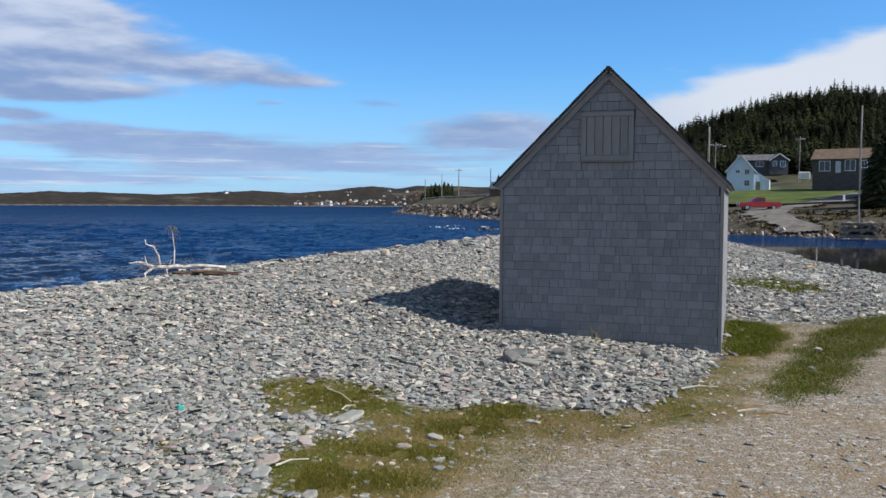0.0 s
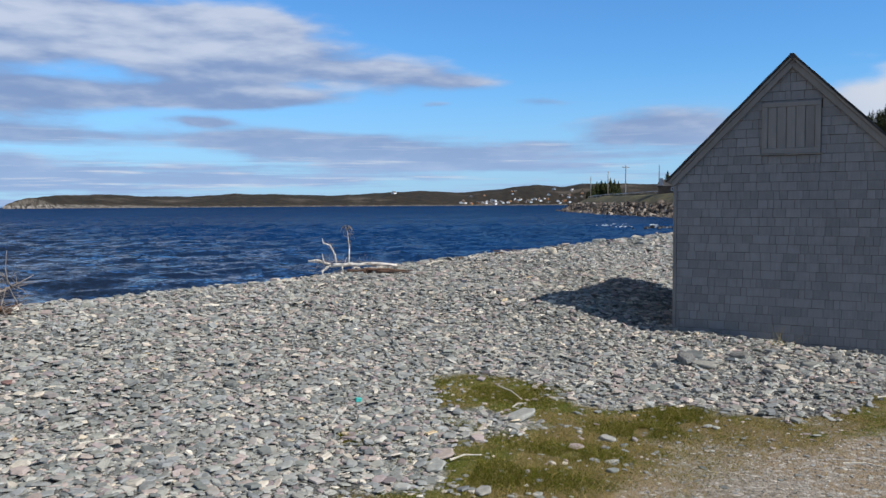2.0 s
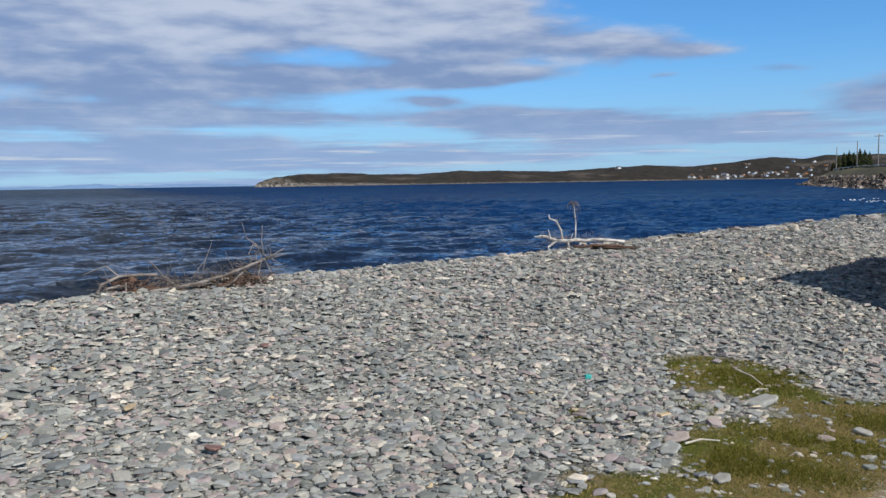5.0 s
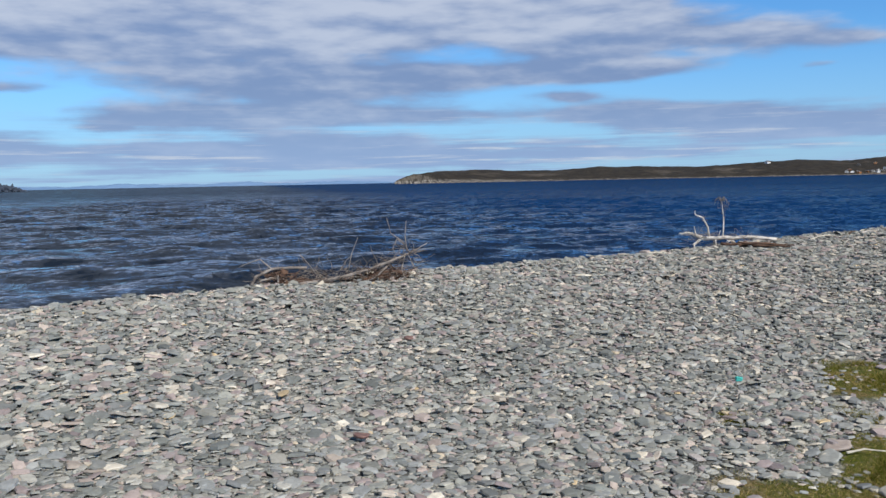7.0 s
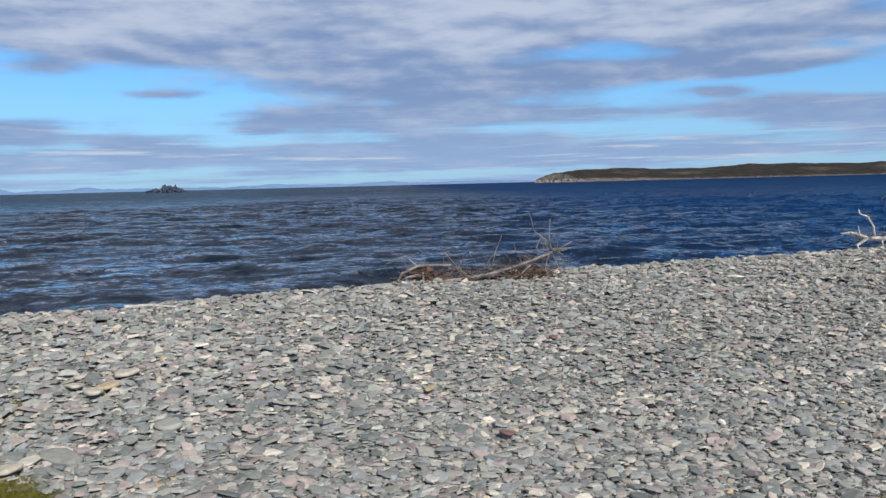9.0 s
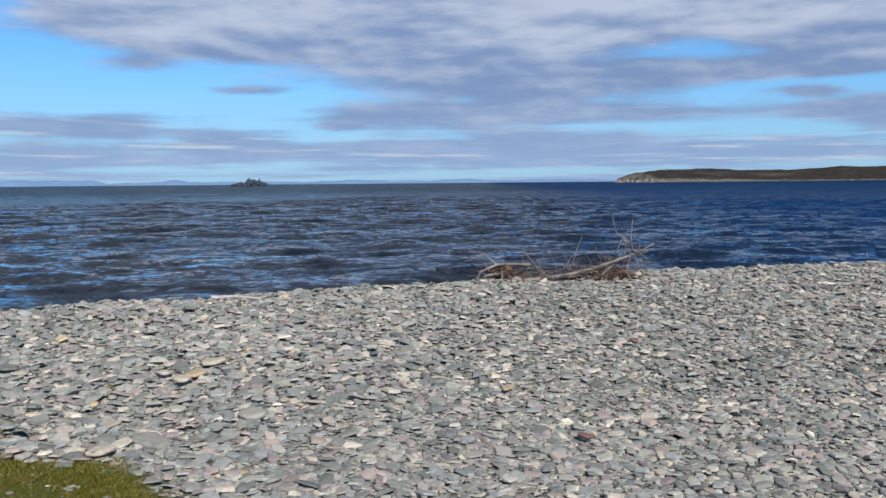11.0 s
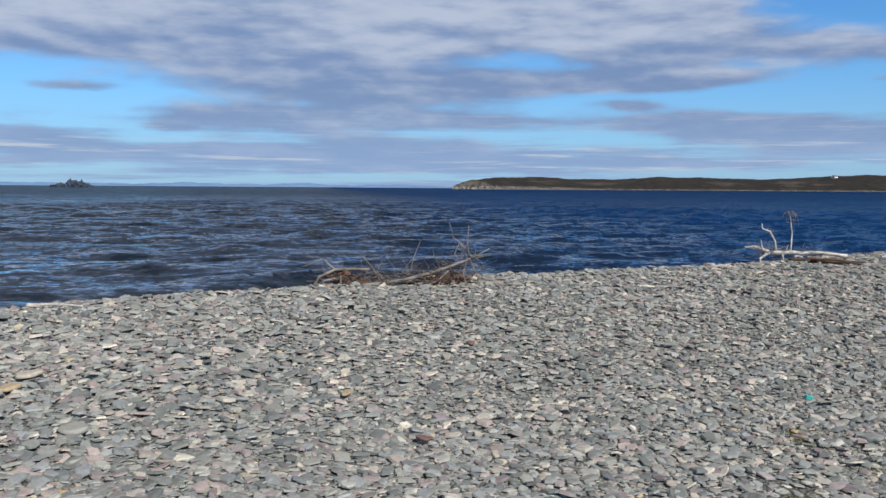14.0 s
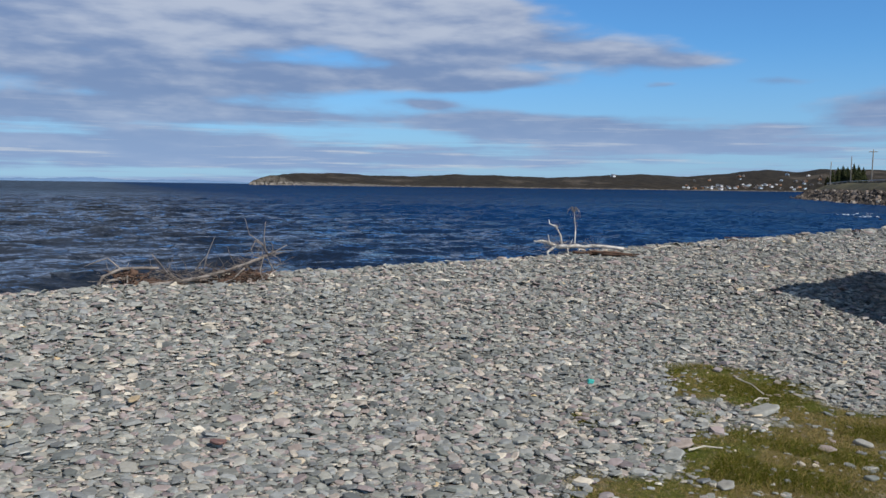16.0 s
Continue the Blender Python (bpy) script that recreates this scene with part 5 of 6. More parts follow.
    for s in (-1, 1):
        zz = -0.3
        while zz < EAVE - 0.15:
            y = 0.10
            while y < LONG - 0.02:
                w = min(r.choice(widths), LONG - y)
                n = len(verts)
                x0, x1, x2 = s * (HALF + 0.014), s * (HALF + 0.007), s * (HALF + 0.002)
                verts += [(x0, y + 0.002, zz), (x0, y + w - 0.002, zz), (x1, y + w - 0.002, zz + course + 0.012), (x1, y + 0.002, zz + course + 0.012),
                          (x2, y + 0.002, zz), (x2, y + w - 0.002, zz)]
                faces += [(n, n + 1, n + 2, n + 3), (n + 4, n + 5, n + 1, n)]
                y += w
            zz += course
    ob = obj("side_shingles", verts, faces, M["shingle_many"], wall)
    ob["kind"] = "stuff"


shed()


# ---- driftwood ----
def limb(points, r0, r1, sides=6, sub=3):
    """A crooked limb through a few points."""
    pts = []
    for a, b in zip(points[:-1], points[1:]):
        for k in range(sub):
            p = Vector(a).lerp(Vector(b), k / sub)
            pts.append(p + 0.35 * r0 * Vector((noise.noise(p * 7), noise.noise(p * 7 + Vector((9, 0, 0))), noise.noise(p * 7 + Vector((0, 9, 0))))))
    pts.append(Vector(points[-1]))
    n = len(pts)
    return tube(pts, [r0 + (r1 - r0) * i / (n - 1) for i in range(n)], sides)


def twigs(r, n, centre, span, lift, rad=0.0045):
    out = []
    for k in range(n):
        p = Vector(centre) + Vector((r.uniform(-1, 1) * span[0], r.uniform(-1, 1) * span[1], r.uniform(0, 1) * span[2]))
        d = Vector((r.uniform(-1, 1), r.uniform(-0.6, 0.6), r.uniform(-0.1, 0.8) * r.random())).normalized() * r.uniform(0.1, lift)
        q = p + d * 0.5 + Vector((r.uniform(-0.04, 0.04), r.uniform(-0.04, 0.04), 0))
        out.append(limb([p, q, p + d], rad, rad * 0.35, 4, 2))
    return out


def fallen_tree_brown():
    """Local x runs along the crest, z up from the stones."""
    gz = h1(-7.35, 8.25) - 0.03
    e = empty("driftwood_tree", pose(-7.38, 8.25, gz, 0, 0, 43), "uprooted brown and grey driftwood tree lying on the beach crest", "driftwood", "driftwood")
    r = random.Random(8)

    def thin(points, r0, r1, sides=6):
        return limb(points, r0 * 0.62, r1 * 0.62, sides)

    v, f = thin([(-0.62, -0.05, 0.03), (-0.1, -0.03, 0.10), (0.35, 0.0, 0.19), (0.72, 0.0, 0.33), (0.92, 0.02, 0.40)], 0.042, 0.025, 8)
    obj("trunk", v, f, M["branch"], e, "grey barkless trunk", True)
    for v, f in ([thin([(-1.13, 0, 0.02), (-1.05, 0.02, 0.16), (-0.85, 0, 0.25), (-0.6, 0.02, 0.26), (-0.42, 0.05, 0.25)], 0.03, 0.03, 7),
                   thin([(-1.13, 0, 0.02), (-0.98, -0.04, 0.12), (-0.75, 0, 0.16)], 0.022, 0.028, 6)]):
        obj("root", v, f, M["branch"], e, "grey arched root", True)
    v, f = joined([limb([(-0.80, 0, 0.0), (-0.74, 0.02, 0.13), (-0.70, 0, 0.24)], 0.055, 0.035, 8), limb([(-0.72, 0, 0.02), (-0.5, 0, 0.06), (-0.3, 0.05, 0.04)], 0.06, 0.05, 7),
                   limb([(-0.95, 0.05, 0.16), (-0.8, 0.04, 0.20), (-0.66, 0.02, 0.20)], 0.025, 0.03, 6), limb([(0.05, 0.1, 0.02), (0.45, 0.05, 0.08), (0.7, 0.06, 0.06)], 0.055, 0.05, 7),
                   limb([(-0.6, 0.1, 0.02), (-0.2, 0.1, 0.06), (0.2, 0.12, 0.04)], 0.05, 0.04, 7), limb([(0.3, 0.1, 0.08), (0.6, 0.06, 0.16), (0.82, 0.05, 0.14)], 0.04, 0.03, 7)])
    obj("stump", v, f, M["drift_dark"], e, "dark rotten stump wood", True)
    for v, f in ([thin([(-0.78, -0.06, 0.18), (-0.78, -0.1, -0.02)], 0.018, 0.016, 6), thin([(-0.85, 0, 0.25), (-1.0, 0.04, 0.38), (-1.12, 0.06, 0.34), (-1.27, 0.1, 0.28)], 0.016, 0.006, 5),
                   thin([(0.6, 0, 0.24), (0.45, -0.03, 0.10), (0.2, -0.04, 0.02)], 0.022, 0.012, 6), thin([(0.9, 0, 0.40), (1.0, 0.02, 0.45), (1.14, 0.05, 0.52)], 0.018, 0.006, 5),
                   thin([(0.9, 0, 0.40), (0.82, 0.04, 0.55), (0.66, 0.03, 0.66), (0.61, 0.02, 0.86)], 0.014, 0.005, 5), thin([(0.86, 0, 0.42), (0.84, -0.03, 0.62), (0.86, 0, 0.82)], 0.014, 0.005, 5),
                   thin([(0.84, 0, 0.40), (0.78, -0.08, 0.2), (0.84, -0.12, 0.0)], 0.012, 0.01, 5), thin([(0.88, 0, 0.38), (0.95, -0.08, 0.2), (1.0, -0.1, 0.04)], 0.012, 0.01, 5),
                   thin([(0.86, 0, 0.5), (0.74, 0.04, 0.58), (0.68, 0.0, 0.46), (0.72, 0.0, 0.38)], 0.012, 0.006, 5), thin([(0.9, 0.02, 0.42), (1.02, 0.02, 0.36), (1.06, 0.02, 0.30)], 0.01, 0.005, 5),
                   thin([(-0.5, 0.05, 0.42), (-0.4, 0.04, 0.30), (-0.3, 0.03, 0.16)], 0.01, 0.014, 5), thin([(0.1, 0.05, 0.20), (0.16, 0.06, 0.42), (0.24, 0.05, 0.62)], 0.011, 0.004, 5),
                   thin([(0.0, 0.05, 0.18), (0.08, 0.06, 0.32), (0.16, 0.05, 0.40)], 0.010, 0.005, 5), thin([(0.5, 0.05, 0.25), (0.42, 0.05, 0.42), (0.40, 0.05, 0.50)], 0.009, 0.004, 5)]):
        obj("branch", v, f, M["branch"], e, "", True)
    v, f = joined(twigs(r, 70, (0.55, 0.06, 0.0), (0.3, 0.12, 0.16), 0.36, 0.009) + twigs(r, 30, (0.0, 0.1, 0.0), (0.4, 0.12, 0.05), 0.3, 0.008) + twigs(r, 50, (-0.75, 0.03, 0.0), (0.16, 0.08, 0.2), 0.22, 0.009))
    tagged(obj("root_tangle", v, f, M["drift_dark"], e, "mass of dark reddish-brown roots"), kind="stuff")
    v, f = joined(twigs(r, 210, (0.15, 0.10, 0.01), (0.6, 0.2, 0.2), 0.34, 0.0042) + twigs(r, 90, (0.80, 0.05, 0.05), (0.2, 0.12, 0.42), 0.3, 0.004) + twigs(r, 60, (-0.85, 0.02, 0.02), (0.2, 0.1, 0.16), 0.25, 0.0045))
    tagged(obj("twig_tangle", v, f, M["twig"], e, "tangle of fine dry twigs"), kind="stuff")


fallen_tree_brown()


def fallen_tree_white():
    gz = h1(-4.55, 15.4)
    e = empty("driftwood_tree", pose(-4.39, 15.33, gz, 0, 0, 16) @ Matrix.Diagonal((0.82, 1, 1, 1)), "bleached white driftwood trunk with upright bare branches on the beach crest", "driftwood", "driftwood")
    r = random.Random(9)
    v, f = limb([(-0.55, 0, 0.16), (-0.1, 0, 0.17), (0.4, 0.02, 0.18), (0.95, 0.03, 0.14)], 0.04, 0.028, 8)
    obj("trunk", v, f, M["birch"], e, "white barkless trunk", True)
    for v, f in ([limb([(-0.55, 0, 0.16), (-0.72, 0.02, 0.22), (-0.9, 0.0, 0.26)], 0.045, 0.02, 6), limb([(-0.6, 0, 0.15), (-0.75, -0.06, 0.05), (-0.72, -0.1, -0.03)], 0.03, 0.015, 6),
                   limb([(-0.42, 0.02, 0.18), (-0.46, 0.03, 0.36), (-0.56, 0.04, 0.53), (-0.72, 0.04, 0.58), (-0.73, 0.04, 0.66)], 0.024, 0.007, 6),
                   limb([(-0.14, 0.02, 0.19), (-0.13, 0.03, 0.5), (-0.17, 0.03, 0.82)], 0.018, 0.007, 6), limb([(-0.7, 0, 0.2), (-0.74, 0.02, 0.38)], 0.02, 0.006, 5),
                   limb([(-0.3, 0, 0.15), (-0.28, -0.05, 0.02)], 0.02, 0.015, 5), limb([(-0.25, 0.04, 0.18), (-0.18, 0.05, 0.32)], 0.012, 0.005, 5),
                   limb([(-0.9, 0, 0.26), (-1.0, 0, 0.24), (-1.06, 0.02, 0.25)], 0.02, 0.012, 5)]):
        obj("branch", v, f, M["birch"], e, "", True)
    chunks = []
    for k in range(16):                 # the drooping top
        side = r.choice((-1, 1))
        reach, drop = r.uniform(0.03, 0.17), r.uniform(0.03, 0.22)
        chunks.append(limb([(-0.17, 0.03, 0.80 + r.uniform(-0.03, 0.03)), (-0.17 + side * reach * 0.4, 0.03 + r.uniform(-0.04, 0.04), 0.885 + r.uniform(-0.02, 0.02)),
                            (-0.17 + side * reach * 0.85, 0.03 + r.uniform(-0.05, 0.05), 0.87 - drop * 0.35), (-0.17 + side * reach, 0.03 + r.uniform(-0.05, 0.05), 0.86 - drop)], 0.0055, 0.002, 4, 2))
    chunks += twigs(r, 70, (0.15, 0.05, 0.13), (0.4, 0.08, 0.06), 0.24, 0.0045) + twigs(r, 60, (-0.62, 0.0, 0.05), (0.28, 0.08, 0.2), 0.24, 0.0045)
    chunks += twigs(r, 14, (-0.15, 0.03, 0.5), (0.03, 0.02, 0.3), 0.12, 0.0035) + twigs(r, 10, (-0.55, 0.03, 0.45), (0.06, 0.02, 0.12), 0.12, 0.0035)
    v, f = joined(chunks)
    tagged(obj("twig_tangle", v, f, M["branch"], e, "fine bare bleached twigs"), kind="stuff")
    for k in range(9):
        x0, ln = r.uniform(-0.25, 0.5), r.uniform(0.4, 0.8)
        z0, y0 = r.uniform(0.02, 0.10), r.uniform(-0.14, 0.02)
        v, f = limb([(x0, y0, z0), (x0 + ln * 0.5, y0 + r.uniform(-0.03, 0.03), z0 + r.uniform(-0.02, 0.03)), (x0 + ln, y0 + r.uniform(-0.04, 0.04), z0 + r.uniform(-0.03, 0.04))], r.uniform(0.018, 0.036), 0.012, 6)
        obj("broken_branch", v, f, M["drift_dark"], e, "dark brown broken branch underneath", True)


fallen_tree_white()


def litter():
    """Wrack of small sticks along the crest, and single bleached sticks and scraps."""
    r = random.Random(31)
    for k in range(26):
        t = r.uniform(3.5, 30)
        line = CREST[3:13]
        ys = [p[1] for p in line]
        x = float(np.interp(t, ys, [p[0] for p in line])) + r.uniform(0.0, 0.7)
        ln, a = r.uniform(0.2, 0.7), r.uniform(0, 3.1)
        z = h1(x, t) + 0.05
        v, f = limb([(-ln / 2, 0, 0), (0, 0.03, 0.02), (ln / 2, 0, 0.01)], r.uniform(0.012, 0.025), 0.008, 5, 2)
        ob = obj("stick", v, f, M[r.choice(["drift", "drift_dark", "birch", "stick"])])
        ob.matrix_world = pose(x, t, z, 0, r.uniform(-6, 6), math.degrees(a))
        tagged(ob, "short driftwood stick in the wrack along the crest", "stick", "wrack sticks")
    for x, y, ln, a, mat, label in ((-0.88, 8.09, 0.62, -62, "stick", "thin bent bleached stick lying in the grass"), (-0.76, 7.7, 0.2, 60, "stick", "short bleached stick in the grass"),
                                    (1.85, 6.55, 0.28, -8, "stick", "pale bleached stick on the gravel track"), (-1.02, 6.02, 0.26, 38, "stick", "pale split stick among stones and grass"),
                                    (3.0, 7.7, 0.35, 4, "stick", "pale stick on the gravel track"), (3.1, 7.55, 0.3, -5, "rotten", "rotten orange wood splinter on the track"),
                                    (3.05, 7.85, 0.25, 20, "rotten", "rotten orange wood splinter on the track"), (2.75, 8.55, 0.4, 14, "stick", "bleached stick beside the shed"),
                                    (2.5, 9.1, 0.22, 60, "rotten", "rotten orange wood chip near the shed"), (-5.3, 4.3, 0.3, 20, "stick", "short bleached stick on the stones"),
                                    (-3.6, 5.6, 0.35, 35, "stick", "pale stick lying on the beach stones")):
        v, f = limb([(-ln / 2, 0, 0), (0, 0.02, 0.012), (ln / 2, -0.01, 0.0)], 0.008, 0.004, 5, 2)
        ob = obj("stick", v, f, M[mat])
        ob.matrix_world = pose(x, y, h1(x, y) + 0.035, 0, 0, a)
        tagged(ob, label, "stick")
    bm = bmesh.new()
    box(bm, (-0.03, -0.02, 0), (0.03, 0.02, 0.035), bevel=0.008)
    for v in bm.verts:
        v.co += Vector((0.01 * noise.noise(v.co * 40), 0.01 * noise.noise(v.co * 30), 0.012 * noise.noise(v.co * 35)))
    ob = part("plastic_scrap", bm, M["teal"])
    ob.matrix_world = pose(-2.13, 7.16, h1(-2.13, 7.16) + 0.04, 0, 8, 25)
    tagged(ob, "crumpled teal plastic scrap among the stones", "litter")
    for x, y in ((56.9, 113.5), (64.6, 112.5)):
        bm = bmesh.new()
        box(bm, (-0.14, -0.1, -0.3), (0.14, 0.1, 1.05), bevel=0.04)
        ob = part("marker_post", bm, M["white"])
        ob.matrix_world = pose(x, y, h1(x, y))
        tagged(ob, "short white roadside marker post", "post", "marker posts")
    v, f = limb([(0, 0, -0.6), (0.02, 0, 0.2), (0.0, 0.01, 0.75)], 0.05, 0.04, 6, 2)
    ob = obj("stake", v, f, M["pole"])
    ob.matrix_world = pose(21.8, 46.5, -1.25)
    tagged(ob, "thin grey stake at the edge of the pond", "stake")


litter()


# ---- foam on the shallows by the point ----
def foam():
    r = random.Random(14)
    for x, y, ln in ((1.2, 116, 2.6), (3.4, 112, 2.0), (5.6, 108, 3.4), (7.6, 112, 2.6), (9.6, 106, 3.0), (4.6, 122, 1.6), (8.6, 118, 2.0)):
        bm = bmesh.new()
        for k in range(12):
            got = bmesh.ops.create_icosphere(bm, subdivisions=2, radius=1.0)["verts"]
            cx, s = r.gauss(0, ln / 3), r.uniform(0.02, 0.09)
            dy = r.uniform(-0.5, 0.5)
            for v in got:
                q = v.co * (1 + 0.35 * noise.noise(v.co * 2 + Vector((k, x, y))))
                v.co = Vector((cx + q.x * s * 3.0, r.uniform(-0.01, 0.01) + q.y * s + dy, q.z * s * 0.8))
        ob = part("foam", bm, M["foam"])
        ob.matrix_world = pose(x, y, SEA + 0.08, 0, 0, r.uniform(-15, 25))
        tagged(ob, "white broken wave crest over shallow rocks", "foam", "foam crests", "stuff")


foam()


# ---- stones, boulders, gravel and grass ----
def stone_kinds(n, k, seed, under=True, worn=False):
    """k flat, uneven stones of n sides and unit length: rings below, at and above the rim, and a top."""
    r = np.random.RandomState(seed)
    kinds = []
    for _ in range(k):
        a = np.sort(np.arange(n) + r.uniform(-0.3, 0.3, n)) / n * 6.283
        rad = 0.5 * r.uniform(0.78, 1.12, n)
        x, y = np.cos(a) * rad, np.sin(a) * rad * r.uniform(0.58, 0.85)
        top = r.uniform(0.62, 0.9)
        if worn:                                # a rounded shoulder between rim and top
            rise = r.uniform(-0.02, 0.02, n)
            rings = [np.stack([x, y, rise - 0.03], -1), np.stack([x * 0.93, y * 0.93, 0.075 + rise], -1), np.stack([x * 0.68, y * 0.68, 0.105 + rise * 0.6], -1)]
            faces = [list(range(2 * n, 3 * n))]
            for i in range(n):
                j = (i + 1) % n
                faces += [[i, j, n + j, n + i], [n + i, n + j, 2 * n + j, 2 * n + i]]
            kinds.append((np.concatenate(rings), faces))
            continue
        rings = [np.stack([x, y, r.uniform(-0.05, 0.05, n)], -1), np.stack([x * top, y * top, 0.11 + r.uniform(-0.035, 0.035, n)], -1)]
        if under:
            rings.append(np.stack([x * 0.8, y * 0.8, -0.12 + 0 * x], -1))
        faces = [list(range(n, 2 * n))]
        for i in range(n):
            j = (i + 1) % n
            faces.append([i, j, n + j, n + i])
            if under:
                faces.append([j, i, 2 * n + i, 2 * n + j])
        kinds.append((np.concatenate(rings), faces))
    return kinds


def strew(name, xy, size, kinds, mat, label, category, seed, lift=0.5, tilt=13.5, flat=1.0, low=None, smooth=False):
    """Many stones in one mesh, each laid on the ground with its own turn and tilt."""
    r = np.random.RandomState(seed)
    z = height(xy[:, 0], xy[:, 1]) if low is None else low
    V, LV, LS = [], [], []
    n0, l0 = 0, 0
    pick = r.randint(len(kinds), size=len(xy))
    for k, (base, faces) in enumerate(kinds):
        sel = np.where(pick == k)[0]
        if not len(sel):
            continue
        m = len(sel)
        s = size[sel]
        yaw, tx, ty = r.uniform(0, 6.283, m), np.radians(r.normal(0, tilt, m)), np.radians(r.normal(0, tilt, m))
        thick = r.uniform(0.6, 1.5, m) * flat
        p = base[None] * np.stack([s, s, s * thick], -1)[:, None]
        x, y, zz = p[..., 0], p[..., 1], p[..., 2]
        y, zz = y * np.cos(tx)[:, None] - zz * np.sin(tx)[:, None], y * np.sin(tx)[:, None] + zz * np.cos(tx)[:, None]
        x, zz = x * np.cos(ty)[:, None] + zz * np.sin(ty)[:, None], -x * np.sin(ty)[:, None] + zz * np.cos(ty)[:, None]
        x, y = x * np.cos(yaw)[:, None] - y * np.sin(yaw)[:, None], x * np.sin(yaw)[:, None] + y * np.cos(yaw)[:, None]
        q = np.stack([x + xy[sel, 0][:, None], y + xy[sel, 1][:, None], zz + (z[sel] + s * lift * r.uniform(-0.1, 0.55, m))[:, None]], -1).reshape(-1, 3)
        V.append(q)
        nb = len(base)
        offs = n0 + np.arange(m)[:, None] * nb
        flatf = np.concatenate([np.array(f) for f in faces])
        sizes = np.array([len(f) for f in faces])
        LV.append((offs + flatf[None]).ravel())
        starts = np.concatenate([[0], np.cumsum(sizes)[:-1]])
        LS.append((l0 + np.arange(m)[:, None] * len(flatf) + starts[None]).ravel())
        n0 += m * nb
        l0 += m * len(flatf)
    v, lv, ls = np.concatenate(V), np.concatenate(LV), np.concatenate(LS)
    me = bpy.data.meshes.new(name)
    me.vertices.add(len(v))
    me.vertices.foreach_set("co", v.ravel())
    me.loops.add(len(lv))
    me.loops.foreach_set("vertex_index", lv.astype(np.int32))
    me.polygons.add(len(ls))
    me.polygons.foreach_set("loop_start", ls.astype(np.int32))
    me.update(calc_edges=True)
    me.materials.append(mat)
    if smooth:
        me.shade_smooth()
    else:
        me.shade_flat()
    return tagged(new(name, me), label, category, kind="stuff")


def scatter(n, x0, x1, y0, y1, seed):
    r = np.random.RandomState(seed)
    return np.stack([r.uniform(x0, x1, n), r.uniform(y0, y1, n)], -1)


def shed_free(xy):
    c, s = math.cos(radians(ANG)), math.sin(radians(ANG))
    u = (xy[:, 0] - 2.505) * c + (xy[:, 1] - 11.83) * s
    v = -(xy[:, 0] - 2.505) * s + (xy[:, 1] - 11.83) * c
    return ~((np.abs(u) < HALF + 0.03) & (v > -0.06) & (v < LONG + 0.05))


def edge_mix(xy, seed, soft=0.20):
    """True where beach stone lies; the border to the turf is frayed."""
    r = np.random.RandomState(seed)
    d = np.abs(signed(xy[:, 0], xy[:, 1], GREEN + GREEN[:1])) * np.where(inside(xy[:, 0], xy[:, 1], GREEN), 1, -1)
    d = d + 0.12 * wave_noise(xy[:, 0], xy[:, 1], 3.5, 17) + 0.08
    return r.rand(len(xy)) > step(d, -soft, soft) * 0.996


def stone_sizes(n, mean, seed, lo=0.45, hi=2.6):
    r = np.random.RandomState(seed)
    return np.clip(mean * np.exp(r.normal(0, 0.42, n)), mean * lo, mean * hi)


